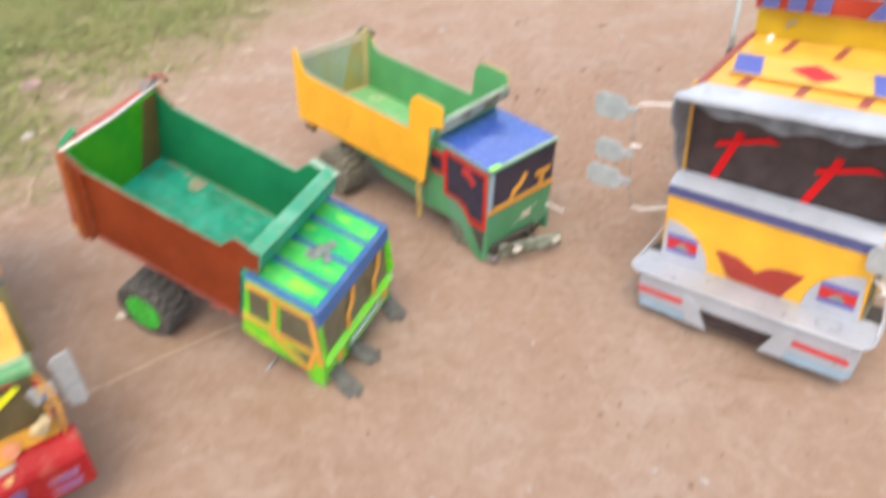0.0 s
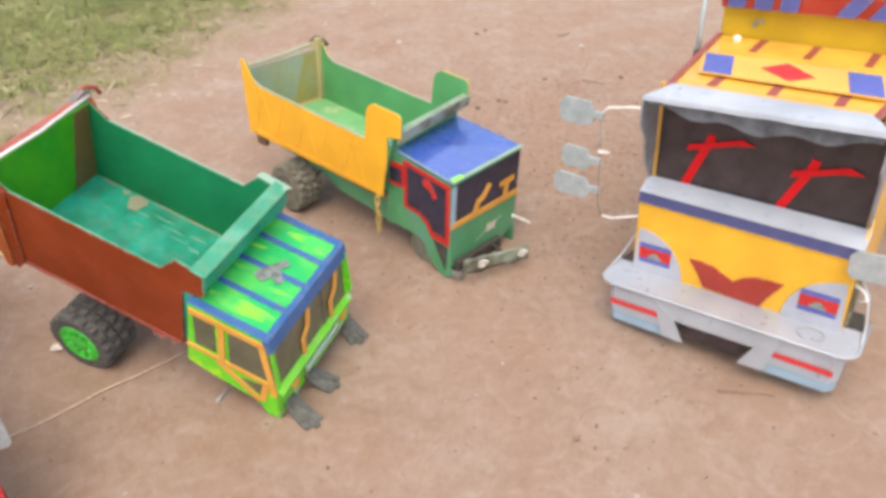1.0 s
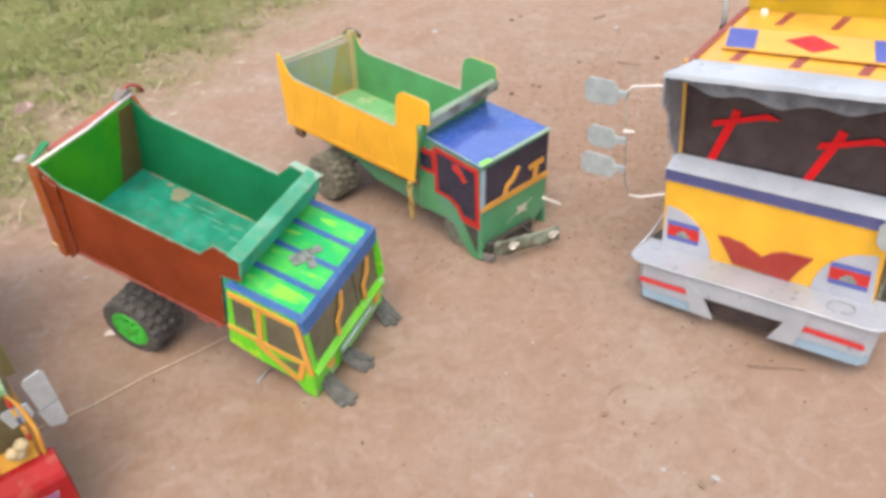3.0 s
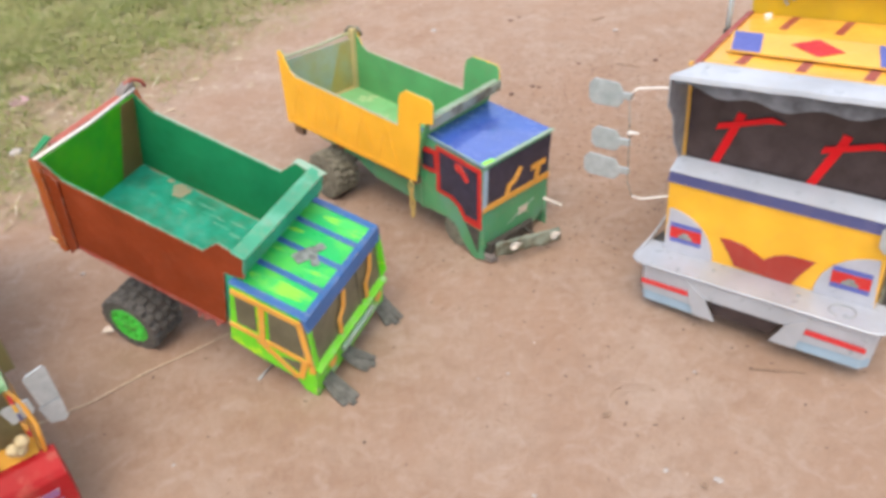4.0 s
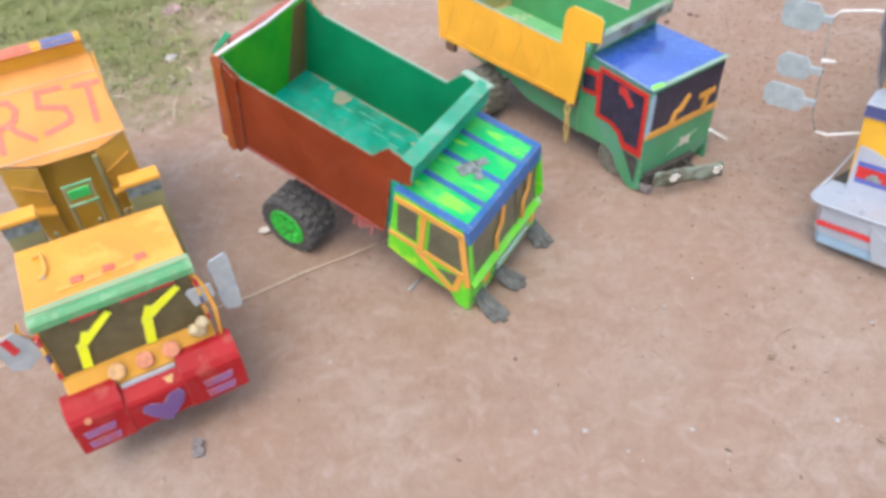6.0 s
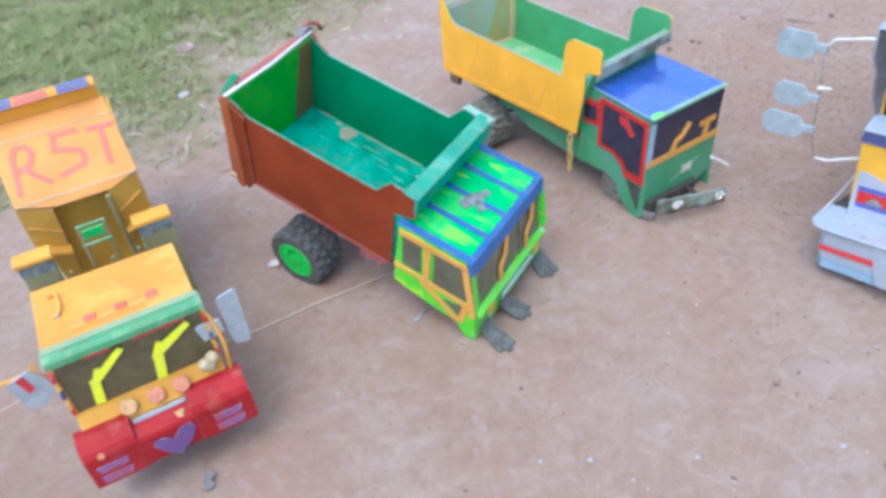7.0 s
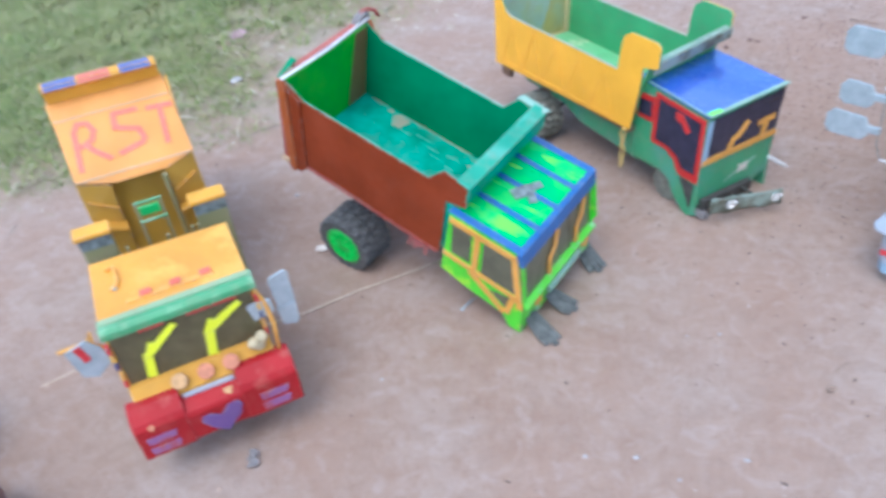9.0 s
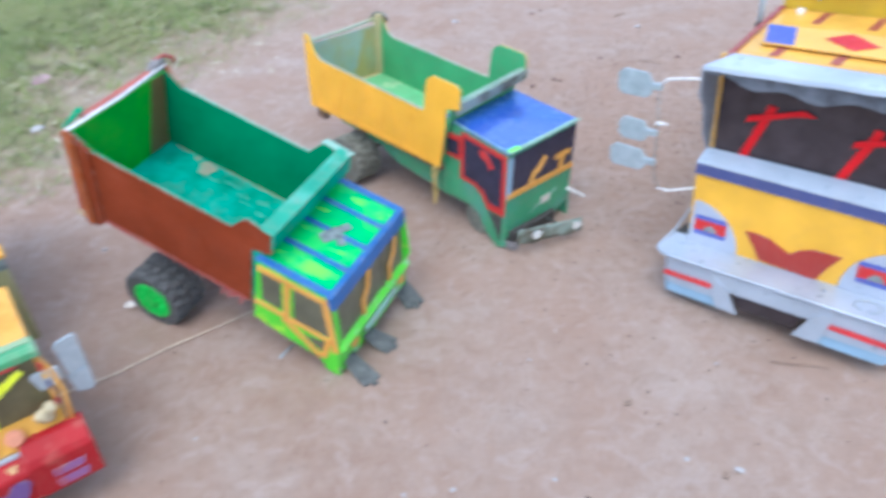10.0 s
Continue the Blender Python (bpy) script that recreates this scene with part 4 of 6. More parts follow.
    for k, pts in enumerate(([(0.118, 0.052), (0.119, 0.098), (0.108, 0.090), (0.096, 0.070), (0.078, 0.064), (0.060, 0.052), (0.052, 0.036), (0.074, 0.026)], [(-0.020, 0.036), (0.010, 0.044), (0.034, 0.040), (0.044, 0.030), (0.010, 0.034)])):
        part("mud_patch", plate([(0.0056 - 0.0028 * (y > 0.04), y, z) for y, z in pts], (0.0012, 0, 0)), "dusty_rubber", front, "dark dried mud on the nose")
    part("cab_back", box(-0.226, -0.221, -w + 0.006, w - 0.006, 0.06, h - 0.004), "cab_green", t)
    # low bumper plate with two foil lamps
    e0, e1 = Vector((0.046, -0.124, 0)), Vector((0.114, 0.050, 0))
    bn = (e1 - e0).cross(Vector((0, 0, 1))).normalized()

    def bar(f, z):
        return e0 + (e1 - e0) * f + Vector((0, 0, z))

    bm = bmesh.new()
    grid = []
    for i in range(15):
        f = i / 14
        col = []
        for j in range(6):
            g = j / 5
            z = 0.036 - 0.003 * f + (0.044 + 0.004 * noise.noise(Vector((f * 9, 1.0, 0)))) * g + (0.004 * noise.noise(Vector((f * 7, 3.0, 0))) if j == 0 else 0)
            dent = 0.005 * noise.noise(Vector((f * 6, g * 2.5, 4))) + 0.003 * noise.noise(Vector((f * 15, g * 6, 8))) + 0.006 * (0.5 - g) ** 2
            col.append(bar(f + 0.02 * math.sin(g * 5) * (1 if i == 14 else 0), z) + bn * (0.002 + dent))
        grid.append(col)
    front_v = [[bm.verts.new(p) for p in col] for col in grid]
    back_v = [[bm.verts.new(p - bn * 0.003) for p in col] for col in grid]
    for i in range(14):
        for j in range(5):
            bm.faces.new((front_v[i][j], front_v[i + 1][j], front_v[i + 1][j + 1], front_v[i][j + 1]))
            bm.faces.new((back_v[i][j], back_v[i][j + 1], back_v[i + 1][j + 1], back_v[i + 1][j]))
        for j in (0, 5):
            bm.faces.new((front_v[i][j], back_v[i][j], back_v[i + 1][j], front_v[i + 1][j]))
    for i in (0, 14):
        for j in range(5):
            bm.faces.new((front_v[i][j], front_v[i][j + 1], back_v[i][j + 1], back_v[i][j]))
    bum = part("bumper", bm, "mossy_tin", t, "weathered dented tin bumper plate", True)
    # solid dark block added in place of the shaded gap behind the bumper
    part("nose_shade", prism([(-0.03, -w + 0.01, 0.046), (0.014, -w + 0.02, 0.046), (0.020, 0.060, 0.046), (-0.03, 0.090, 0.046)], (0, 0, -0.034), 0.004), "dark", t, "dark block standing for the shade under the nose")
    for f in (0.26, 0.88):
        c = bar(f, 0.060) + bn * 0.005
        bm = disc(c, 0.011, bn * 0.006)
        for q in range(12):
            d = 0.005 + 0.009 * ((q * 0.618) % 1)
            bmesh.ops.create_icosphere(bm, subdivisions=1, radius=0.0032 + 0.0014 * ((q * 0.37) % 1), matrix=Matrix.Translation(c + bn * 0.005 + (e1 - e0).normalized() * d * math.cos(q * 2.4) + Vector((0, 0, d * 0.9 * math.sin(q * 2.4)))))
        part("foil_lamp", bm, "lamp", bum, "crumpled silver foil lamp")
    # arms coloured dark so they sink into that painted gap shade
    for f, y in ((0.3, -0.06), (0.75, 0.03)):
        part("bumper_arm", tube([(0.0, y, 0.036), bar(f, 0.046)], 0.005), "dark", t)
    part("side_stick", tube([(0.05, 0.058, 0.130), (0.062, 0.122, 0.084)], 0.004), "wire_white", t, "thin pale stick")
    # bed
    bw = 0.14
    near = [(-0.790, 0.128), (-0.798, 0.350), (-0.780, 0.352), (-0.745, 0.302), (-0.720, 0.290), (-0.284, 0.291), (-0.279, 0.362), (-0.273, 0.382), (-0.252, 0.397), (-0.168, 0.397), (-0.158, 0.388), (-0.158, 0.337), (-0.204, 0.325), (-0.208, 0.25), (-0.222, 0.150)]
    for s in (-1, 1):
        sh = 0.0 if s < 0 else -0.028
        shape = [(x + (sh if x > -0.4 else 0), z) for x, z in near]
        bed = part("bed_side", prism([(x, s * bw, z) for x, z in shape], (0, -s * 0.003, 0), 0.0006), "bed_yellow", t, "yellow painted bed side")
        part("side_liner", prism([(x, s * (bw - 0.0034), z) for x, z in shape], (0, -s * 0.003, 0)), "moss_green", bed, "green inner face")
        part("edge_strip", ribbon([(x, s * (bw - 0.003), z + 0.0005) for x, z in shape[3:6]], 0.006, (0, 0, 1), 0.002), "sage", bed, "scuffed edge")
        for q in range(5):
            x0 = -0.76 + q * 0.095
            part("pressed_rib", ribbon([(x0, s * (bw - 0.0005), 0.145), (x0 + 0.05, s * (bw - 0.0005), 0.275), (x0 + 0.095, s * (bw - 0.0005), 0.148)], 0.010, (0, s, 0), 0.0020), "bed_yellow", bed)
        part("pressed_rib", ribbon([(-0.776, s * (bw - 0.0005), 0.142), (-0.286, s * (bw - 0.0005), 0.158)], 0.009, (0, s, 0), 0.0022), "bed_yellow", bed)
    part("bed_floor", box(-0.788, -0.24, -bw + 0.007, bw - 0.007, 0.151, 0.157, 0.0), "floor_green", t, "faded green bed floor")
    part("tailgate", box(-0.790, -0.784, -bw + 0.007, bw - 0.007, 0.155, 0.318, 0.001), "sage", t, "grey-green tailgate with yellow wear")
    part("tail_stain", prism([(-0.7835, 0.020, 0.158), (-0.7835, bw - 0.012, 0.158), (-0.7835, bw - 0.012, 0.314), (-0.7835, 0.078, 0.314), (-0.7835, 0.052, 0.24)], (0.0008, 0, 0)), "stain_olive", t, "olive-yellow stain down the tailgate")
    part("tail_rail", tube([(-0.787, -bw, 0.328), (-0.788, 0.0, 0.329), (-0.789, bw + 0.006, 0.338)], 0.005), "sage", t, "pale wooden tail rail")
    part("seam_strip", ribbon([(-0.779, -bw + 0.01, 0.1572), (-0.779, bw - 0.012, 0.1572)], 0.010, (0, 0, 1), 0.002), "old_wood", t, "tan strip along the bed floor")
    part("corner_post", box(-0.796, -0.772, bw - 0.020, bw + 0.006, 0.158, 0.352, 0.002), "old_wood", t, "pale wooden corner post")
    part("rail_knot", tube([(-0.80, bw - 0.025, 0.335), (-0.79, bw - 0.012, 0.352), (-0.775, bw + 0.004, 0.348), (-0.77, bw + 0.014, 0.325)], 0.007), "mossy_tin", t, "bent tin wrap", True)
    part("headboard", prism([(-0.178, -bw + 0.007, 0.350), (-0.196, bw - 0.007, 0.356), (-0.262, bw - 0.007, 0.157), (-0.246, -bw + 0.007, 0.157)], (-0.006, 0, 0)), "moss_green", t)
    part("headboard_cap", prism([(-0.180, -bw + 0.004, 0.347), (-0.166, -bw + 0.004, 0.344), (-0.186, bw + 0.004, 0.354), (-0.200, bw + 0.004, 0.357)], (0, 0, 0.004), 0.001), "cap_moss", t, "weathered cap board")
    part("cap_front", prism([(-0.166, -bw + 0.002, 0.318), (-0.164, -bw + 0.002, 0.348), (-0.184, bw + 0.006, 0.354), (-0.186, bw + 0.006, 0.328)], (-0.005, 0, 0), 0.001), "mossy_tin", t, "mossy weathered front board")
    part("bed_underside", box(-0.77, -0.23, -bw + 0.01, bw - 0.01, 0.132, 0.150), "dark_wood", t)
    for y in (-0.075, 0.075):
        part("chassis_rail", prism([(-0.70, y, 0.125), (-0.22, y, 0.125), (-0.22, y, 0.045), (-0.44, y, 0.056), (-0.52, y, 0.085), (-0.70, y, 0.09)], (0, 0.02 if y > 0 else -0.02, 0), 0.001), "cab_green", t, "green chassis board")
    part("hinge_block", box(-0.765, -0.725, -bw + 0.004, -bw + 0.020, 0.098, 0.131, 0.002), "dark_wood", t, "rough brown hinge block")
    for q in range(4):
        z0, turn = 0.150 - q * 0.027, 0.5 + (q % 2) * 1.2
        part("chain_link", tube([(-0.236 + 0.006 * math.cos(a) * math.cos(turn) + q * 0.002, -bw - 0.005 + 0.005 * math.cos(a) * math.sin(turn), z0 - 0.016 + 0.016 * math.sin(a)) for a in np.linspace(0, 6.28, 11)], 0.0030, 6), "chain_yellow", t, "worn yellow chain link", True)
    hz = drop_to(m, -0.60, 0, 0.072)
    part("axle", tube([(-0.60, -0.14, hz), (-0.60, 0.14, hz)], 0.006), "dark", t)
    for s in (-1, 1):
        wheel(t, -0.60, s * 0.125, drop_to(m, -0.60, s * 0.125, 0.072), 0.073, 0.085, s, "caked_rubber", "caked_rubber")
        part("axle_block", box(-0.62, -0.58, s * 0.085 - 0.012, s * 0.085 + 0.012, hz - 0.008, 0.10, 0.002), "dark_wood", t)
        wheel(t, -0.105, s * 0.085, drop_to(m, -0.105, s * 0.085, 0.047), 0.048, 0.04, s, "caked_rubber", "caked_rubber", lugs=14)
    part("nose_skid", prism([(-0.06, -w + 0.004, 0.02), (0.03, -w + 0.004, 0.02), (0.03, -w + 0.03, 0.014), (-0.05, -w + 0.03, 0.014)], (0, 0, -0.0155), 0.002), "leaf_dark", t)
    return t


# ---- big yellow truck with a tin bumper ----
def big_truck():
    m = pose(0.6799, 1.1905, -0.0111, 2.25, -2.69, -128.53)
    t = thing("toy_dump_truck", m, "large handmade yellow dump truck with tin bumper and mirrors", "toy truck", "toy trucks in the yard")
    w = 0.212
    front = part("front_panel", prism([(0, -w, 0.10), (0, w, 0.10), (0, w, 0.300), (0, -w, 0.312)], (-0.006, 0, 0), 0.001), "yellow", t, "yellow painted cab front")
    n = (1, 0, 0)
    part("stripe", prism([(0.0006, -w - 0.002, 0.307), (0.0006, w + 0.002, 0.298), (-0.006, w + 0.002, 0.322), (-0.006, -w - 0.002, 0.331)], (0.003, 0, 0)), "navy", front, "dark blue stripe")
    part("sill", prism([(-0.002, -w - 0.002, 0.329), (-0.002, w + 0.002, 0.320), (-0.046, w + 0.002, 0.342), (-0.046, -w - 0.002, 0.349)], (0.003, 0, 0.002), 0.001), "visor_white", t, "white windscreen sill")
    for s in (-1, 1):
        pts = [(0.0006, s * w, 0.140), (0.0006, s * (w - 0.110), 0.140)] + [(0.0006, s * (w - 0.004 - c), 0.140 + z) for c, z in arc((0, 0), 0.106, 0.106, 6, 88, 10)]
        lamp = part("headlamp_panel", prism(pts, (0.003, 0, 0), 0.0005), "white", front, "white quarter-round lamp panel")
        y0, y1 = (s * 0.164 - 0.035, s * 0.164 + 0.035)
        flag = part("flag_sticker", prism([(0.0042, y0, 0.166), (0.0042, y1, 0.166), (0.0042, y1, 0.214), (0.0042, y0, 0.214)], (0.0008, 0, 0)), "patch_blue", lamp, "blue and red striped sticker")
        part("sticker_band", prism([(0.0052, y0, 0.177), (0.0052, y1, 0.177), (0.0052, y1, 0.203), (0.0052, y0, 0.203)], (0.0006, 0, 0)), "red", lamp)
        c = s * 0.164
        part("sticker_emblem", prism([(0.006, c - 0.015, 0.178), (0.006, c + 0.015, 0.178), (0.006, c + 0.015, 0.186), (0.006, c + 0.009, 0.186), (0.006, c + 0.006, 0.193), (0.006, c - 0.006, 0.193), (0.006, c - 0.009, 0.186), (0.006, c - 0.015, 0.186)], (0.0005, 0, 0)), "tape_grey", lamp)
    wing = [(-0.090, 0.204)] + [(-0.090 + 0.052 * f + 0.030 * f * f, 0.204 + 0.004 * math.sin(f * 3) - 0.012 * f * f) for f in (0.35, 0.7)] + [(0.002, 0.180), (0.020, 0.196), (0.045, 0.206), (0.098, 0.207), (0.076, 0.172), (0.060, 0.140), (-0.054, 0.146), (-0.070, 0.175)]
    part("wing_emblem", prism([(0.0007, y, z) for y, z in wing], (0.0028, 0, 0)), "wing_red", front, "dark red wing-shaped emblem")
    # windscreen, recessed
    ws = part("windshield", prism([(-0.050, -0.203, 0.340), (-0.050, 0.203, 0.332), (-0.050, 0.203, 0.5370), (-0.050, -0.203, 0.5370)], (-0.004, 0, 0)), "glass_smoke", t, "smoky dark windscreen")
    for y in (-0.206, 0.206):
        part("windshield_post", box(-0.054, -0.044, y - 0.004, y + 0.004, 0.335, 0.5520, 0.001), "deep_yellow", t)
    for (y0, z0), (y1, z1), a, b in (((-0.140, 0.343), (-0.100, 0.446), (-0.142, 0.430), (-0.012, 0.460)), ((0.046, 0.336), (0.092, 0.437), (0.058, 0.420), (0.178, 0.446))):
        arm = part("wiper", ribbon([(-0.0495, y0, z0), (-0.0495, y1, z1), (-0.0495, y1 + 0.005, z1 + 0.016)], 0.016, n, 0.004), "wiper_red", ws, "red painted wiper arm")
        part("wiper_blade", prism([(-0.0452, a[0] + 0.004, a[1] + 0.006), (-0.0452, a[0], a[1] - 0.008), (-0.0452, b[0] - 0.034, b[1] - 0.008), (-0.0452, b[0], b[1] - 0.004), (-0.0452, b[0] - 0.026, b[1] + 0.006), (-0.0452, a[0] + 0.046, a[1] + 0.017)], (0.003, 0, 0)), "wiper_red", ws, "red painted wiper blade")
    # visor
    vis = bmesh.new()
    rows = []
    for i in range(33):
        f = i / 32 * 2 - 1
        dent = 0.003 * noise.noise(Vector((f * 4, 0, 0)))
        tip = dent + 0.004 * f
        sect = [(-0.006, 0.168, 0.5690), (0.006, 0.170, 0.5705), (0.028, 0.188, 0.5660 + tip), (0.049 + dent, 0.207, 0.5590 + tip), (0.051 + dent, 0.208, 0.5500 + tip), (0.048 + dent, 0.207, 0.5500 + tip), (0.026, 0.188, 0.5560 + dent), (-0.006, 0.168, 0.5655)]
        rows.append([vis.verts.new((x, f * hw, z)) for x, hw, z in sect])
    for p, q in zip(rows, rows[1:]):
        for j in range(8):
            vis.faces.new((p[j], p[(j + 1) % 8], q[(j + 1) % 8], q[j]))
    vis.faces.new(rows[0])
    vis.faces.new(rows[-1][::-1])
    visor = part("sun_visor", vis, "visor_white", t, "white painted tin sun visor")
    skirt = [(-0.20, 0.5540)] + [(-0.20 + 0.40 * i / 24, 0.5360 + 0.006 * math.sin(i * 0.9) - 0.018 * math.sin(math.pi * i / 24)) for i in range(25)] + [(0.20, 0.5540)]
    part("visor_skirt", prism([(0.040, y, z) for y, z in skirt], (-0.002, 0, 0)), "skirt", visor, "wavy smoky plastic skirt")
    for y in (-0.15, 0.0, 0.15):
        part("bolt", disc((0.014, y, 0.5660), 0.004, (0.001, 0, 0.004), 8), "dull_tin", visor)
    for s in (-1, 1):
        part("visor_cheek", prism([(-0.048, s * 0.206, 0.5270), (0.020, s * 0.206, 0.5520), (0.046, s * 0.206, 0.5430), (0.048, s * 0.206, 0.4920), (0.020, s * 0.206, 0.4620), (0.006, s * 0.206, 0.400), (-0.030, s * 0.206, 0.352), (-0.048, s * 0.206, 0.352)], (0, s * 0.004, 0), 0.001), "cheek_tin", t, "grey tin side cheek")
        part("cab_side", prism([(-0.006, s * w, 0.10), (-0.006, s * w, 0.32), (-0.052, s * w, 0.36), (-0.052, s * 0.188, 0.5570), (-0.372, s * w, 0.5570), (-0.372, s * w, 0.10)], (0, -s * 0.005, 0), 0.001), "deep_yellow", t)
        part("roof_trim", ribbon([(0.004, s * 0.176, 0.5660), (-0.372, s * 0.208, 0.5660)], 0.012, (0, 0, 1), 0.004), "red_brown", t, "red roof edge strip")
    # roof
    roof = part("roof", prism([(-0.374, -0.210, 0.5580), (0.006, -0.180, 0.5580), (0.006, 0.180, 0.5580), (-0.374, 0.210, 0.5580)], (0, 0, 0.007), 0.001), "deep_yellow", t, "bright yellow roof")
    for y in (-0.108, 0.0, 0.112):
        part("roof_stripe", ribbon([(-0.365, y, 0.5650), (-0.272, y, 0.5650)], 0.016, (0, 0, 1), 0.0015), "red_brown", roof, "red tape stripe")
        part("roof_stripe", ribbon([(-0.105, y, 0.5650), (-0.030, y, 0.5650)], 0.018, (0, 0, 1), 0.0015), "red_brown", roof, "red tape stripe")
    b0, b1 = Vector((-0.078, 0, 0.5700)), Vector((-0.168, 0, 0.5820))
    bn = Vector((0.012, 0, 0.09)).normalized()

    def bd(f, y, lift=0.0):
        return b0 + (b1 - b0) * f + Vector((0, y, 0)) + bn * lift

    board = part("deflector_board", prism([bd(0, -0.150), bd(0, 0.176), bd(1, 0.176 - 0.022), bd(1, -0.150 - 0.022)], bn * 0.004, 0.0006), "deep_yellow", t, "raised yellow board on the roof")
    part("diamond", prism([bd(0.12, 0.012, 0.0045), bd(0.45, 0.050, 0.0045), bd(0.92, -0.008, 0.0045), bd(0.55, -0.048, 0.0045)], bn * 0.001), "red", board, "red painted diamond")
    for c in (-0.118, 0.143):
        part("blue_square", prism([bd(0.02, c - 0.026, 0.0045), bd(0.02, c + 0.030, 0.0045), bd(0.92, c + 0.008, 0.0045), bd(0.92, c - 0.048, 0.0045)], bn * 0.001), "patch_blue", board, "blue painted square")
    for y in (-0.13, 0.12):
        part("board_foot", box(-0.15, -0.10, y - 0.004, y + 0.004, 0.5640, 0.5740, 0.0), "dark", board)
    part("lamp_bead", disc((-0.340, -0.160, 0.5650), 0.008, (0.002, 0, 0.010), 12), "wire_white", t, "white round lamp bead")
    # exhaust / aerial pole
    part("pole", tube([(-0.27, -0.222, 0.4920), (-0.27, -0.218, 0.6820)], 0.0055), "dull_tin", t, "grey metal aerial pole", True)
    part("pole_arm", tube([(-0.27, -0.212, 0.6820), (-0.27, -0.276, 0.7040)], 0.010, 10), "wire_white", t, "short white tube on the pole", True)
    part("pole_clip", box(-0.282, -0.258, -0.226, -0.208, 0.5400, 0.5580, 0.002), "dark", t)
    # bed
    head = part("headboard", box(-0.386, -0.378, -0.210, 0.210, 0.40, 0.660, 0.001), "shaded_yellow", t, "yellow bed headboard")
    part("wire_curl", tube([(-0.376, -0.12, 0.60), (-0.370, -0.132, 0.606), (-0.372, -0.14, 0.596), (-0.376, -0.134, 0.588)], 0.003), "dull_tin", head)
    hv = part("headboard_visor", prism([(-0.377, -0.208, 0.652), (-0.350, -0.208, 0.632), (-0.345, -0.208, 0.677), (-0.351, -0.208, 0.677), (-0.356, -0.208, 0.640), (-0.377, -0.208, 0.658)], (0, 0.416, 0), 0.001), "wing_red", t, "red board with blue patches")
    for y in (-0.175, -0.120, -0.068, 0.04, 0.10, 0.16):
        sl = 0.03 if y > 0 else 0.006
        part("blue_patch", prism([(-0.3465, y - 0.018, 0.635), (-0.3465, y + 0.018, 0.635), (-0.3425, y + 0.016 + sl, 0.675), (-0.3425, y - 0.020 + sl, 0.675)], (0.002, 0, 0)), "patch_blue", hv, "blue painted patch")
    for s in (-1, 1):
        bed = part("bed_side", box(-1.15, -0.386, min(s * 0.205, s * 0.211), max(s * 0.205, s * 0.211), 0.26, 0.565, 0.001), "deep_yellow", t)
        part("side_liner", box(-1.145, -0.39, min(s * 0.201, s * 0.2045), max(s * 0.201, s * 0.2045), 0.285, 0.562, 0.0), "teal_bed", bed, "teal inner face")
    part("bed_floor", box(-1.15, -0.386, -0.204, 0.204, 0.27, 0.28, 0.0), "teal_bed", t, "teal painted bed floor")
    part("tailgate", box(-1.156, -1.150, -0.21, 0.21, 0.27, 0.58, 0.001), "teal_bed", t)
    # bumper tray
    def rounded(x1, hw, r, x0):
        return [(x0, -hw), (x1 - r, -hw)] + [(x1 - r + r * math.sin(a), -hw + r - r * math.cos(a)) for a in (0.4, 0.8, 1.2, 1.57)] + [(x1 - r + r * math.cos(a), hw - r + r * math.sin(a)) for a in (0, 0.4, 0.8, 1.2)] + [(x1 - r, hw), (x0, hw)]

    tray = part("bumper", prism([(x, y, 0.136) for x, y in rounded(0.080, 0.255, 0.032, -0.02)], (0, 0, 0.004), 0.0008), "tin", t, "bright tin bumper tray")
    rim = [(x, y, 0.139) for x, y in rounded(0.080, 0.255, 0.032, -0.055)]
    part("bumper_rim", tube(rim, 0.0035, 6), "tin", tray, "", True)
    for s in (-1, 1):
        blk = part("bumper_end", prism([(x, s * y, 0.066) for x, y in ((-0.03, 0.236), (0.052, 0.236), (0.070, 0.222), (0.074, 0.095), (0.03, 0.085), (-0.03, 0.085))], (0, 0, 0.069), 0.001), "tin", t, "tin bumper end")
        part("bumper_skirt", prism([(x, s * y, 0.040) for x, y in ((-0.03, 0.233), (0.050, 0.233), (0.068, 0.220), (0.070, 0.105), (0.03, 0.105), (-0.03, 0.105))], (0, 0, 0.026), 0.001), "sky_blue", blk, "pale blue lower edge")
        part("red_strip", prism([(0.0755 if yy < 0.12 else 0.0742, s * yy, zz) for yy, zz in ((0.112, 0.088), (0.226, 0.086), (0.226, 0.098), (0.110, 0.100))], (0.002, 0, 0)), "tape_red", blk, "red reflector strip")
        part("bumper_cheek", prism([(0.0750, s * 0.126, 0.128), (0.0785, s * 0.082, 0.098), (0.0785, s * 0.056, 0.048), (0.0750, s * 0.104, 0.046), (0.0750, s * 0.114, 0.080)], (0.003, 0, 0)), "tin", blk)
        part("rivet", disc((0.03, s * 0.085, 0.140), 0.0045, (0, 0, 0.003), 10), "dull_tin", tray)
    # the bumper's dark opening, drawn as a panel with its shade as colour
    part("bumper_recess", prism([(0.066, -0.080, 0.094), (0.066, 0.074, 0.096), (0.060, 0.052, 0.046), (0.060, -0.066, 0.048)], (-0.004, 0, 0), 0.001), "glass_smoke", t, "dark panel standing for the shaded bumper opening")
    part("bumper_lip", prism([(0.0735, -0.128, 0.1355), (0.0735, 0.128, 0.1355), (0.0735, 0.104, 0.094), (0.0735, -0.104, 0.092)], (0.004, 0, 0), 0.001), "tin", t, "tin fascia under the tray")
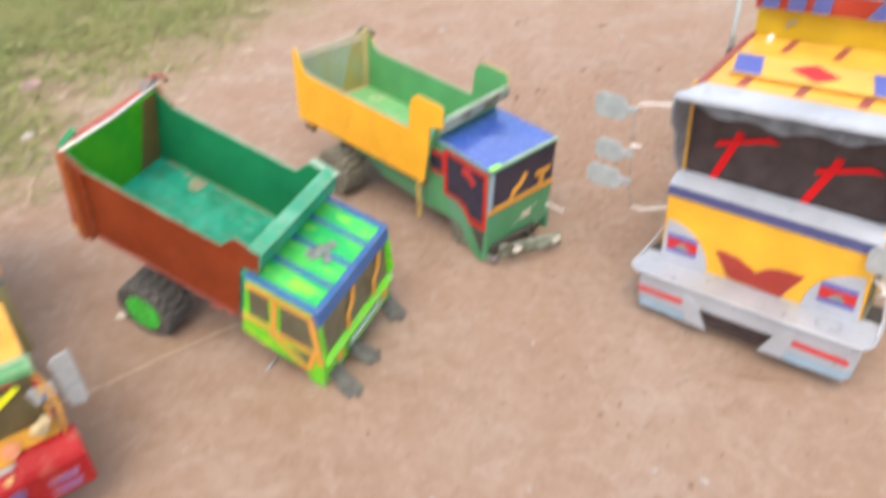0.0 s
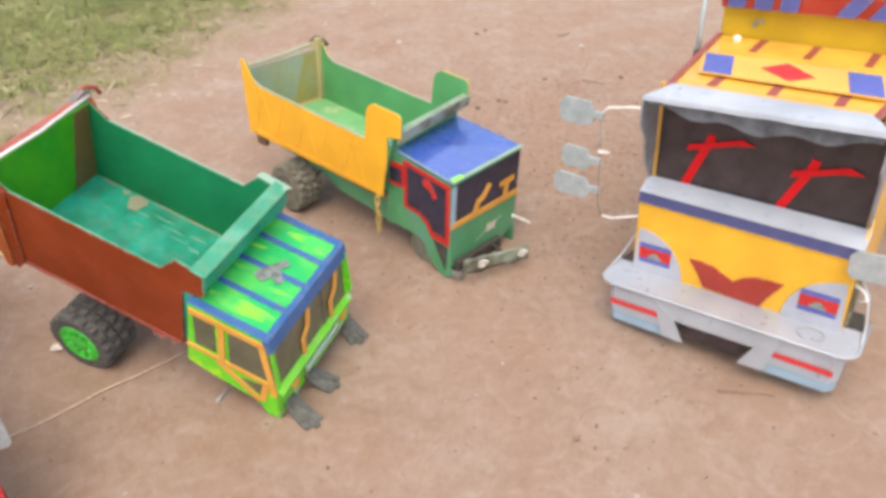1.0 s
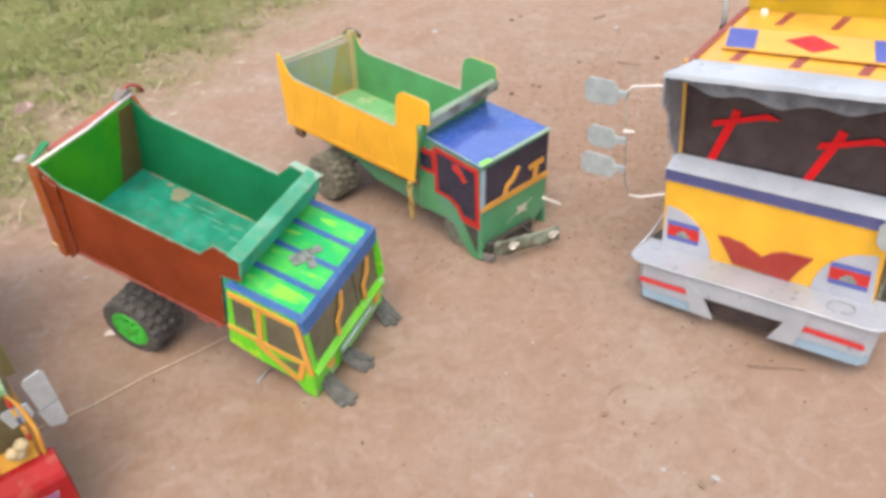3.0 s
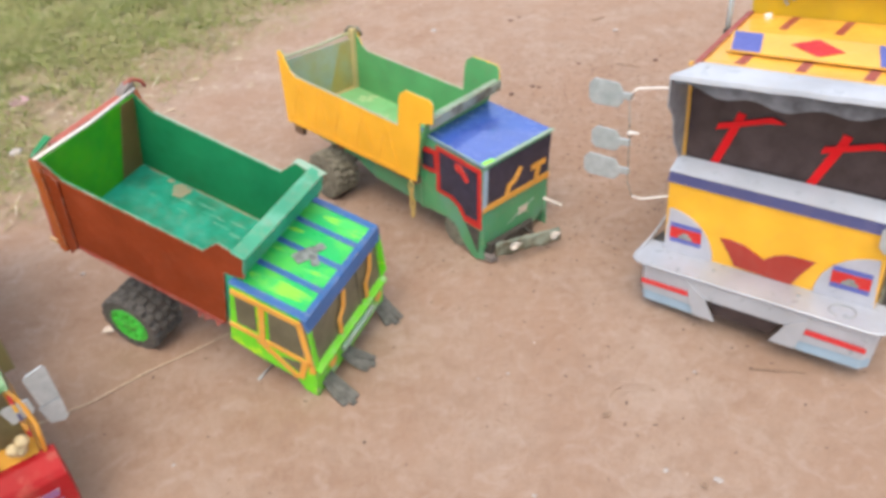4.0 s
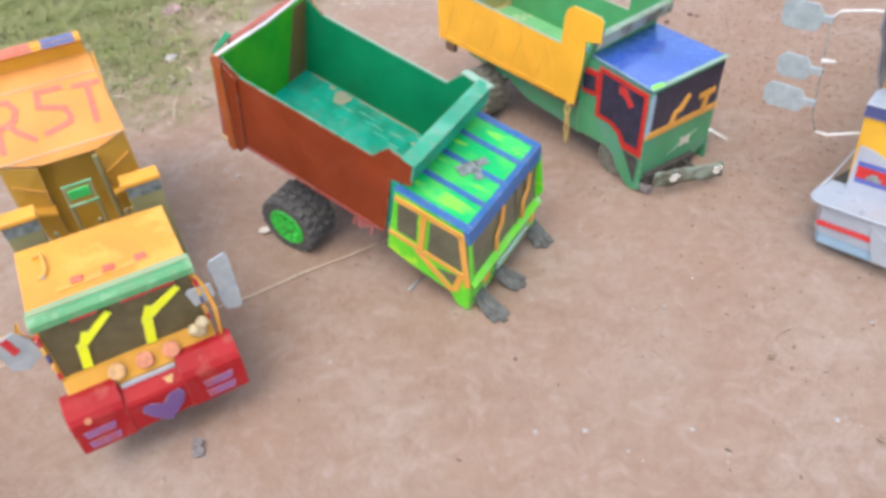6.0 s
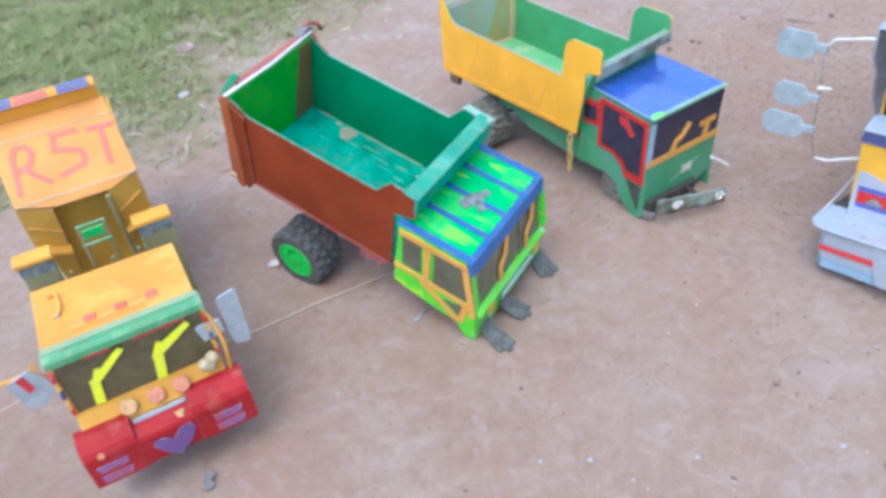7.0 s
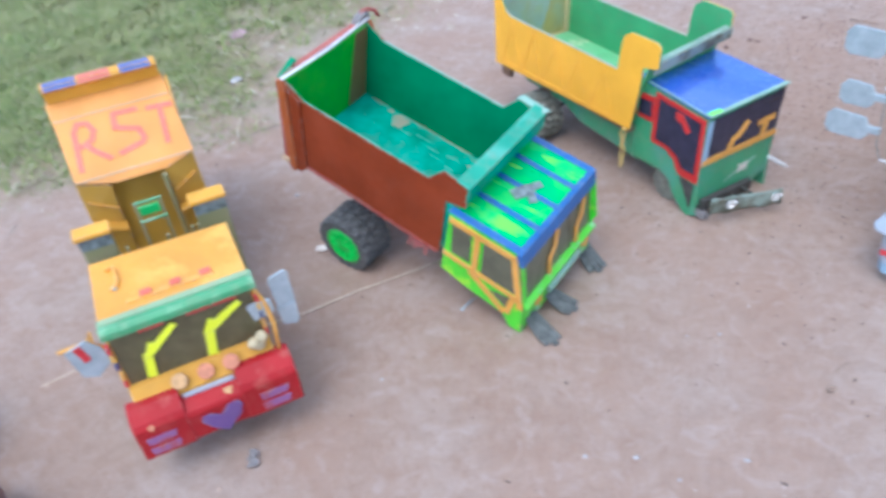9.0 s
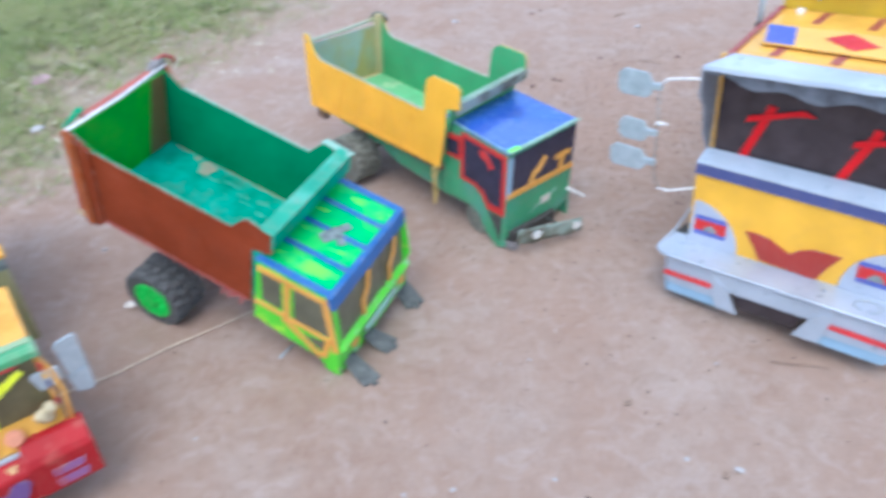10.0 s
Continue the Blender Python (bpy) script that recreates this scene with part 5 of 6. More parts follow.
    for s in (-1, 1):
        part("tray_rail", tube([(0.02, s * 0.253, 0.141), (-0.03, s * 0.250, 0.150), (-0.075, s * 0.236, 0.190), (-0.085, s * 0.216, 0.214)], 0.0028, 6), "tin", tray, "bent tin side rail", True)
        part("tray_gap", prism([(-0.022, s * 0.216, 0.138), (-0.022, s * 0.248, 0.138), (-0.080, s * 0.240, 0.138), (-0.080, s * 0.216, 0.138)], (0, 0, 0.003)), "dark", tray)
    part("wire_loop", tube([(0.040 + 0.020 * math.cos(a), 0.168 + 0.024 * math.sin(a), 0.142) for a in np.linspace(0.3, 6.0, 16)], 0.0014, 5), "dull_tin", tray)
    # mirrors
    for s in (-1,):
        arm = part("mirror_arm", tube([(-0.03, s * 0.212, 0.500), (-0.02, s * 0.25, 0.500), (-0.02, s * 0.305, 0.490), (-0.02, s * 0.322, 0.470)], 0.0027), "wire_white", t, "bent white wire mirror arm", True)
        part("wire_drop", tube([(-0.02, s * 0.322, 0.470), (-0.02, s * 0.318, 0.38), (-0.02, s * 0.318, 0.27), (-0.02, s * 0.305, 0.236)], 0.0013), "tape_grey", arm, "thin dull wire", True)
        part("wire_stay", tube([(-0.02, s * 0.305, 0.236), (-0.02, s * 0.28, 0.236), (-0.02, s * 0.212, 0.262)], 0.0023), "wire_white", arm, "", True)
        for y0, y1, z0, z1 in ((0.334, 0.414, 0.444, 0.502), (0.336, 0.406, 0.342, 0.394), (0.336, 0.424, 0.272, 0.326)):
            pts = [(y0, z0 + 0.012), (y0 + 0.012, z0), (y1 - 0.012, z0), (y1, z0 + 0.010), (y1, z1 - 0.014), (y1 - 0.014, z1), (y0 + 0.010, z1 - 0.004), (y0, z1 - 0.020)]
            mir = part("mirror", prism([(-0.016, s * y, z) for y, z in pts], (0.005, 0, 0), 0.0012), "milky", arm, "milky clear plastic mirror blade")
            part("mirror_clip", box(-0.020, -0.010, min(s * 0.314, s * (y0 + 0.015)), max(s * 0.314, s * (y0 + 0.015)), (z0 + z1) / 2 - 0.008, (z0 + z1) / 2 + 0.006, 0.001), "milky", mir)
        part("wire_end", tube([(-0.015, s * 0.318, 0.39), (-0.004, s * 0.290, 0.398)], [0.005, 0.002], 6), "wire_white", arm)
    arm = part("mirror_arm", tube([(-0.03, 0.212, 0.300), (-0.01, 0.225, 0.302), (0.016, 0.228, 0.300)], 0.004), "wire_white", t, "short white wire mirror arm", True)
    pts = [(0.196, 0.284), (0.206, 0.272), (0.262, 0.276), (0.274, 0.290), (0.272, 0.322), (0.258, 0.334), (0.206, 0.330), (0.195, 0.318)]
    part("mirror", prism([(0.016, y, z) for y, z in pts], (0.005, 0, 0), 0.0012), "milky", arm, "milky clear plastic mirror blade")
    part("wire_hook", tube([(-0.006, 0.214, 0.245), (0.0, 0.232, 0.240), (0.004, 0.240, 0.226), (0.002, 0.228, 0.215)], 0.003), "wire_white", arm, "bent wire hook", True)
    part("wheel_guard", prism([(-0.05, 0.214, 0.142), (-0.02, 0.214, 0.142), (-0.03, 0.214, 0.225), (-0.08, 0.214, 0.235)], (0, 0.006, 0), 0.001), "mossy_tin", t, "dusty grey wheel guard")
    # wheels and frame
    for y in (-0.09, 0.09):
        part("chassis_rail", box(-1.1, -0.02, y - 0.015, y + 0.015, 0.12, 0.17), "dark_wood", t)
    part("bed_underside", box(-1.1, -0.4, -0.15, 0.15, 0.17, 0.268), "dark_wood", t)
    part("cab_floor", box(-0.37, -0.008, -w + 0.006, w - 0.006, 0.105, 0.115), "dark_wood", t)
    for x in (-0.13, -0.82, -0.99):
        part("axle", tube([(x, -0.2, drop_to(m, x, -0.2, 0.073)), (x, 0.2, drop_to(m, x, 0.2, 0.073))], 0.006), "dark", t)
        part("axle_block", box(x - 0.03, x + 0.03, -0.10, 0.10, drop_to(m, x, 0, 0.078), 0.125, 0.002), "dark_wood", t)
        for s in (-1, 1):
            wheel(t, x, s * 0.165, drop_to(m, x, s * 0.165, 0.073), 0.074, 0.07, s, "dull_tin")
    return t


# ---- amber tipper lettered R S T ----
def amber_truck():
    m = pose(-0.7869, 0.743, 0.0333, -1.58, 4.09, -51.26)
    t = thing("toy_dump_truck", m, "handmade amber tipper lettered RST with red bumper", "toy truck", "toy trucks in the yard")
    w, h = 0.125, 0.297
    for s in (-1, 1):
        side = part("cab_side", prism([(x, s * w, z) for x, z in ((-0.184, h), (0.0, h), (0.006, 0.16), (0.03, 0.05), (-0.184, 0.05))], (0, -s * 0.005, 0), 0.001), "body_amber", t)
        part("side_window", prism([(x, s * (w + 0.0004), z) for x, z in ((-0.15, 0.27), (-0.02, 0.27), (-0.012, 0.18), (-0.15, 0.18))], (0, s * 0.002, 0)), "glass_olive", side, "dark painted side window")
        for (z, c) in ((0.262, "tape_red"), (0.243, "yellow"), (0.222, "navy"), (0.196, "amber"), (0.180, "tape_red")):
            part("corner_patch", box(-0.006, 0.012, min(s * (w - 0.002), s * (w + 0.004)), max(s * (w - 0.002), s * (w + 0.004)), z - 0.008, z + 0.008, 0.001), c, side)
    roof = part("roof", prism([(-0.190, -w - 0.002, h), (0.004, -w - 0.002, h), (0.004, w + 0.002, h), (-0.184, w + 0.002, h)], (0, 0, 0.005), 0.0015), "roof_amber", t, "amber painted roof sheet")
    for y in (-0.042, 0.009, 0.061):
        part("roof_lamp", box(-0.064, -0.049, y - 0.010, y + 0.010, h + 0.004, h + 0.011, 0.002), "letter_red", roof, "red roof marker lamp")
    part("roof_strip", ribbon([(-0.050, -0.075, h + 0.005), (-0.050, 0.075, h + 0.005)], 0.012, (0, 0, 1), 0.002), "amber", roof)
    part("roof_bracket", tube([(-0.155, -0.100, h + 0.006), (-0.150, -0.085, h + 0.014), (-0.110, -0.082, h + 0.014), (-0.098, -0.086, h + 0.010), (-0.092, -0.098, h + 0.007)], 0.003), "amber", roof, "bent amber bracket", True)
    part("roof_nut", disc((-0.094, -0.090, h + 0.005), 0.0045, (0, 0, 0.004), 8), "dull_tin", roof)
    vis = part("sun_visor", prism([(-0.022, -w - 0.003, h + 0.005), (-0.020, -w - 0.003, h + 0.009), (0.004, -w - 0.003, h + 0.010), (0.013, -w - 0.003, h + 0.003), (0.015, -w - 0.003, h - 0.009), (0.009, -w - 0.003, h - 0.010), (0.004, -w - 0.003, h + 0.002)], (0, 2 * w + 0.010, 0), 0.0015), "visor_green", t, "green painted visor strip")
    part("visor_edge", ribbon([(-0.012, -w, h + 0.0095), (-0.012, w + 0.004, h + 0.0095)], 0.014, (0, 0, 1), 0.0015), "visor_pale", vis, "worn pale back edge")
    for y in (-0.05, 0.03, 0.075):
        part("visor_tab", box(0.006, 0.012, y - 0.022, y + 0.02, h - 0.017, h - 0.008, 0.001), "tape_red", vis)
    ws = part("windshield", prism([(0.002, -w + 0.004, h - 0.008), (0.002, w - 0.004, h - 0.008), (0.006, w - 0.004, 0.150), (0.006, -w + 0.004, 0.150)], (-0.004, 0, 0)), "glass_olive", t, "dark olive painted windscreen")
    n = (1, 0, 0.02)
    wiper(ws, [(0.0055, -0.082, 0.172), (0.005, -0.074, 0.226)], 0.016, n, "signal_yellow", "fluorescent yellow wiper")
    part("wiper_blade", prism([(0.007, -0.082, 0.218), (0.007, -0.064, 0.222), (0.005, -0.012, 0.266), (0.005, -0.020, 0.274), (0.006, -0.056, 0.246), (0.006, -0.066, 0.250)], (0.003, 0, 0)), "signal_yellow", ws, "fluorescent yellow blade")
    wiper(ws, [(0.0055, 0.024, 0.170), (0.005, 0.034, 0.230)], 0.017, n, "signal_yellow", "fluorescent yellow wiper")
    part("wiper_blade", prism([(0.007, 0.022, 0.222), (0.007, 0.044, 0.226), (0.005, 0.100, 0.262), (0.005, 0.094, 0.272), (0.006, 0.048, 0.248), (0.006, 0.038, 0.254)], (0.003, 0, 0)), "signal_yellow", ws, "fluorescent yellow blade")
    sill = part("lamp_shelf", prism([(-0.004, -w - 0.002, 0.172), (0.014, -w - 0.002, 0.165), (0.040, -w - 0.002, 0.142), (0.040, -w - 0.002, 0.11), (-0.004, -w - 0.002, 0.11)], (0, 2 * w + 0.004, 0), 0.002), "shelf_amber", t, "amber shelf under the windscreen")
    for y, c in ((-0.044, "lamp_wood"), (0.003, "lamp_pink"), (0.048, "lamp_pink")):
        part("round_lamp", disc((0.026, y, 0.154), 0.015, (0.009, 0, 0.010), 18), c, sill, "round wooden lamp disc")
    for y, z in ((0.096, 0.180), (0.112, 0.190), (0.104, 0.174)):
        bm = bmesh.new()
        bmesh.ops.create_icosphere(bm, subdivisions=2, radius=0.012, matrix=Matrix.Translation((0.03, y, z)))
        part("shell_lamp", bm, "shell_tan", sill, "rounded wooden lamp shell", True)
    # bumper
    prof = [(0.026, 0.134), (0.054, 0.134), (0.075, 0.124), (0.079, 0.116), (0.077, 0.052), (0.070, 0.046), (0.026, 0.046)]
    bum = part("bumper", prism([(x, -0.140, z) for x, z in prof], (0, 0.288, 0), 0.002), "bumper_red", t, "scuffed glossy red bumper")
    tall = [(0.024, 0.150), (0.046, 0.151), (0.072, 0.136), (0.0795, 0.124), (0.0795, 0.050), (0.070, 0.044), (0.024, 0.044)]
    for y0, y1 in ((-0.143, -0.052), (0.046, 0.150)):
        part("bumper_end", prism([(x, y0, z) for x, z in tall], (0, y1 - y0, 0), 0.003), "bumper_red", bum, "raised red bumper end")
    for s in (-1, 1):
        for z in (0.094, 0.068):
            part("slot", prism([(0.0795, s * 0.102 - 0.024, z - 0.009), (0.0795, s * 0.102 + 0.022, z - 0.009), (0.0798, s * 0.102 + 0.027, z + 0.009), (0.0798, s * 0.102 - 0.027, z + 0.009)], (0.0012, 0, 0), 0.0004), "slot_purple", bum, "faded purple painted slot")
    heart = [(0.003, 0.044), (-0.018, 0.070), (-0.030, 0.094), (-0.026, 0.108), (-0.014, 0.110), (0.002, 0.096), (0.016, 0.116), (0.032, 0.118), (0.038, 0.104), (0.030, 0.078)]
    part("heart", prism([(0.0796, 0.000 + y * 1.12, 0.078 + (z - 0.08) * 0.92) for y, z in heart], (0.0012, 0, 0), 0.0004), "purple", bum, "purple painted heart")
    part("silver_strip", ribbon([(0.046, -0.048, 0.1345), (0.046, 0.044, 0.1345)], 0.009, (0, 0, 1), 0.004), "tin", bum, "silver strip on the bumper")
    part("bumper_nut", disc((0.077, -0.112, 0.124), 0.006, (0.003, 0, 0.002), 8), "lamp_pink", bum)
    part("bumper_chip", prism([(0.0605, 0.018, 0.1320), (0.0605, 0.036, 0.1320), (0.073, 0.03, 0.1258), (0.070, 0.022, 0.1272)], (0.0008, 0, 0.0015)), "lamp_wood", bum)
    # mirrors
    arm = part("mirror_arm", tube([(0.002, w, 0.284), (0.008, w + 0.012, 0.245), (0.018, w + 0.016, 0.200), (0.034, w + 0.010, 0.148)], 0.004), "amber", t, "bent amber wire arm", True)
    for pts in ([(0.153, 0.282), (0.158, 0.290), (0.186, 0.297), (0.191, 0.290), (0.191, 0.222), (0.158, 0.216)], [(0.104, 0.246), (0.110, 0.252), (0.148, 0.250), (0.150, 0.222), (0.144, 0.216), (0.112, 0.211)], [(0.154, 0.214), (0.191, 0.219), (0.190, 0.172), (0.182, 0.165), (0.160, 0.172)]):
        part("mirror", prism([(0.006 if pts[0][0] < 0.11 else 0.0, y, z) for y, z in pts], (0.004, 0, 0), 0.001), "milky", arm, "milky plastic mirror blade")
    arm = part("mirror_arm", tube([(0.0, -w, 0.262), (-0.004, -0.145, 0.278), (-0.006, -0.142, 0.302), (-0.004, -0.150, 0.286), (0.0, -0.196, 0.288)], 0.0035), "amber", t, "bent amber wire arm", True)
    mir = part("mirror", prism([(0.0, y, z) for y, z in ((-0.188, 0.284), (-0.152, 0.296), (-0.134, 0.272), (-0.128, 0.236), (-0.158, 0.212), (-0.180, 0.222))], (0.004, 0, 0), 0.001), "milky", arm, "milky plastic mirror blade")
    part("red_tab", prism([(0.0046, y, z) for y, z in ((-0.174, 0.287), (-0.162, 0.291), (-0.154, 0.258), (-0.166, 0.252))], (0.001, 0, 0)), "tape_red", mir, "red tape tab")
    # boxes and stand behind the cab
    for y0, y1 in ((-0.134, -0.076), (0.080, 0.142)):
        bx = part("air_box", box(-0.262, -0.240, y0, y1, 0.12, 0.326, 0.002), "olive_tin", t, "olive box behind the cab")
        part("box_lid", box(-0.268, -0.232, y0 - 0.005, y1 + 0.004, 0.325, 0.335, 0.002), "body_amber", bx, "amber lid")
        part("box_band", box(-0.2402, -0.238, y0, y1, 0.298, 0.326, 0.0), "tape_grey", bx)
    st = part("ladder_seat", box(-0.322, -0.316, -0.018, 0.022, 0.284, 0.306, 0.002), "seat_green", t, "green plastic stand behind the cab")
    for y in (-0.022, 0.026):
        part("stand_leg", tube([(-0.324, y, 0.312), (-0.318, y, 0.270), (-0.312, y * 1.1, 0.10)], 0.0030), "seat_green" if y < -1 else "olive_tin", st)
    for z, x in ((0.312, -0.324), (0.274, -0.314)):
        part("stand_rung", tube([(x, -0.025, z), (x, 0.030, z)], 0.0032), "visor_green", st)
    for y in (-0.07, 0.012, 0.062, 0.075):
        part("lever", tube([(-0.30, y, 0.11), (-0.305, y + 0.004, 0.235)], 0.004), "olive_tin", t)
    part("deck", box(-0.444, -0.18, -0.108, 0.108, 0.100, 0.112, 0.001), "shaded_amber", t)
    # body with a sloping lettered front
    lo, hi = Vector((-0.420, 0, 0.339)), Vector((-0.580, 0, 0.449))
    pn = Vector((0.11, 0, 0.16)).normalized()

    def slope(y, v, lift=0.0):
        return lo + (hi - lo) * v + Vector((0, y, 0)) + pn * lift

    head = part("sloped_panel", prism([slope(-0.117, 0), slope(0.122, 0), slope(0.115, 1.0), slope(-0.122, 1.0)], -pn * 0.005, 0.001), "panel_amber", t, "sloping amber panel with red painted letters")
    part("seam", prism([slope(-0.120, 0.735, 0.0003), slope(0.116, 0.735, 0.0003), slope(0.116, 0.750, 0.0003), slope(-0.120, 0.750, 0.0003)], pn * 0.0008), "wood", head)
    vis = part("body_visor", prism([(-0.574, -0.119, 0.446), (-0.570, -0.119, 0.470), (-0.562, -0.119, 0.478), (-0.566, -0.119, 0.486), (-0.588, -0.119, 0.488), (-0.592, -0.119, 0.446)], (0, 0.231, 0), 0.001), "body_amber", t, "amber crest board with coloured patches")
    for y0, y1, c in ((-0.114, -0.050, "dusty_blue"), (-0.046, 0.018, "dusty_red"), (0.038, 0.100, "dusty_blue")):
        part("patch", prism([(-0.5675, y0, 0.4866), (-0.5675, y1, 0.4866), (-0.583, y1, 0.4876), (-0.583, y0, 0.4876)], (0, 0, 0.0016)), c, vis, "painted patch")
        part("patch_edge", prism([(-0.5615, y0, 0.4785), (-0.5615, y1, 0.4785), (-0.5655, y1, 0.4862), (-0.5655, y0, 0.4862)], (0.0016, 0, 0.0006)), c, vis)
    strokes = {
        "letter_r": [[(-0.098, 0.10), (-0.093, 0.34), (-0.089, 0.56), (-0.078, 0.655), (-0.060, 0.64), (-0.051, 0.54), (-0.060, 0.43), (-0.088, 0.37)], [(-0.072, 0.39), (-0.060, 0.29), (-0.034, 0.16)]],
        "letter_s": [[(0.044, 0.655), (-0.005, 0.665), (-0.010, 0.50), (0.034, 0.42), (0.039, 0.30), (0.032, 0.25), (-0.018, 0.19)]],
        "letter_t": [[(0.060, 0.625), (0.114, 0.605)], [(0.088, 0.61), (0.084, 0.39), (0.080, 0.16)]],
    }
    for nm, lines in strokes.items():
        bm = bmesh.new()
        for q, ln in enumerate(lines):
            ribbon([slope(y, v, 0.0004 + 0.0004 * q) for y, v in ln], 0.0115, pn, 0.0010, bm)
        part(nm, bm, "letter_red", head, "faded red hand-painted letter")
    part("body_lip", prism([slope(-0.117, 0.0), slope(0.122, 0.0), Vector((-0.408, 0.060, 0.322)), Vector((-0.406, -0.044, 0.324))], (-0.004, 0, -0.003), 0.0006), "panel_amber", t, "folded amber lip")
    part("crease", ribbon([slope(-0.112, -0.005, 0.0003), slope(0.114, -0.005, 0.0003)], 0.003, pn, 0.0006), "wood", head)
    for s in (-1, 1):
        part("body_wing", prism([(-0.424, s * 0.119, 0.334), (-0.409, s * 0.054, 0.318), (-0.424, s * 0.060, 0.214), (-0.430, s * 0.121, 0.234)], (-0.006, 0, 0), 0.001), "wing_amber", t, "chamfered body wing, amber partly darkened for shade")
        part("wing_fold", prism([(-0.410, s * 0.058, 0.262), (-0.418, s * 0.112, 0.290), (-0.418, s * 0.112, 0.284), (-0.412, s * 0.058, 0.256)], (-0.016, 0, 0), 0.001), "shelf_amber", t)
        part("wing_fold", prism([(-0.398, s * 0.056, 0.216), (-0.404, s * 0.120, 0.238), (-0.404, s * 0.120, 0.230), (-0.398, s * 0.056, 0.207)], (-0.032, 0, 0), 0.001), "shelf_amber", t)
        part("leg_plate", prism([(-0.430, s * 0.060, 0.215), (-0.430, s * 0.106, 0.225), (-0.440, s * 0.094, 0.10), (-0.440, s * 0.060, 0.10)], (-0.006, 0, 0), 0.001), "shaded_amber", t)
        part("body_side", prism([(-0.424, s * 0.114, 0.334), (-0.580, s * 0.125, 0.444), (-0.95, s * 0.120, 0.250), (-0.95, s * 0.118, 0.16), (-0.44, s * 0.105, 0.20)], (0, -s * 0.004, 0), 0.001), "body_amber", t)
        part("chassis_rail", box(-0.92, 0.02, s * 0.05 - 0.012, s * 0.05 + 0.012, 0.06, 0.10), "dark_wood", t)
    hw = 0.118
    # shade of the recess is in this amber, not cast
    part("body_recess", box(-0.450, -0.444, -0.060, 0.060, 0.09, 0.330, 0.001), "shaded_amber", t, "recessed body front, amber darkened for shade")
    part("recess_post", tube([(-0.405, 0.050, 0.312), (-0.43, 0.050, 0.12)], 0.005), "olive_tin", t)
    part("body_floor", prism([(-0.46, -hw + 0.012, 0.232), (-0.46, hw - 0.012, 0.232), (-0.95, hw - 0.005, 0.165), (-0.95, -hw + 0.005, 0.165)], (0, 0, -0.006)), "body_amber", t)
    part("body_tail", box(-0.956, -0.950, -hw, hw, 0.16, 0.262, 0.001), "body_amber", t)
    for x in (-0.09, -0.78):
        for s in (-1, 1):
            wheel(t, x, s * 0.092, drop_to(m, x, s * 0.092, 0.052), 0.053, 0.045, s, "rim_green", lugs=14)
        part("axle_block", box(x - 0.02, x + 0.02, -0.06, 0.06, drop_to(m, x, 0, 0.045), 0.065, 0.002), "dark_wood", t)
    return t


# ---- a fifth truck whose corner shows at the yard's near side ----
def cream_truck():
    m = pose(-1.145, 0.517, 0.0, 0, 0, -37)
    t = thing("toy_truck", m, "toy truck with cream bumper tray and maroon body", "toy truck", "toy trucks in the yard")
    part("bumper", prism([(0.0, -0.30, 0.088), (0.30, -0.30, 0.088), (0.30, -0.012, 0.088), (0.285, 0.0, 0.088), (0.012, 0.0, 0.088), (0.0, -0.012, 0.088)], (0, 0, 0.014), 0.003), "cream", t, "cream painted bumper tray")
    part("skirt", prism([(0.004, 0.001, 0.03), (0.30, 0.001, 0.03), (0.30, 0.010, 0.03), (0.004, 0.010, 0.03)], (0, 0, 0.066), 0.002), "maroon", t, "maroon side strip")
    part("body", box(-0.03, 0.25, -0.36, -0.02, 0.03, 0.084, 0.004), "maroon", t)
    for x in (0.05, 0.22):
        wheel(t, x, -0.05, 0.035, 0.036, 0.04, 1, "dark", lugs=14)
    # unseen cab above and behind the tray, added to shade the ground nearby
    cab = part("cab", prism([(-0.02, -0.19, 0.085), (0.26, -0.19, 0.085), (0.26, -0.52, 0.085), (-0.02, -0.52, 0.085)], (0, 0, 0.17), 0.004), "maroon", t, "unseen dark red cab added to shade the ground")
    part("windshield", prism([(-0.01, -0.196, 0.255), (0.25, -0.196, 0.255), (0.25, -0.224, 0.415), (-0.01, -0.224, 0.415)], (0, -0.005, 0)), "glass_smoke", cab)
    part("cab_back", prism([(-0.02, -0.515, 0.255), (0.26, -0.515, 0.255), (0.26, -0.515, 0.42), (-0.02, -0.515, 0.42)], (0, -0.005, 0), 0.001), "maroon", cab)
    for x in (-0.02, 0.255):
        part("cab_side", prism([(x, -0.192, 0.255), (x, -0.222, 0.42), (x, -0.515, 0.42), (x, -0.515, 0.255)], (0.005, 0, 0), 0.001), "maroon", cab)
    part("roof", prism([(-0.03, -0.21, 0.42), (0.27, -0.21, 0.42), (0.27, -0.525, 0.42), (-0.03, -0.525, 0.42)], (0, 0, 0.008), 0.002), "cream", cab)
    part("fender", prism([(-0.115, -0.30, 0.062), (-0.115, -0.05, 0.062), (-0.14, -0.012, 0.062), (-0.24, 0.004, 0.062), (-0.29, -0.03, 0.062), (-0.30, -0.30, 0.062)], (0, 0, 0.07), 0.012), "maroon", t, "dark red rounded fender")
    wheel(t, -0.20, -0.14, 0.052, 0.053, 0.05, 1, "dark", lugs=14)
    return t


green_truck()
yellow_truck()
big_truck()
amber_truck()
cream_truck()


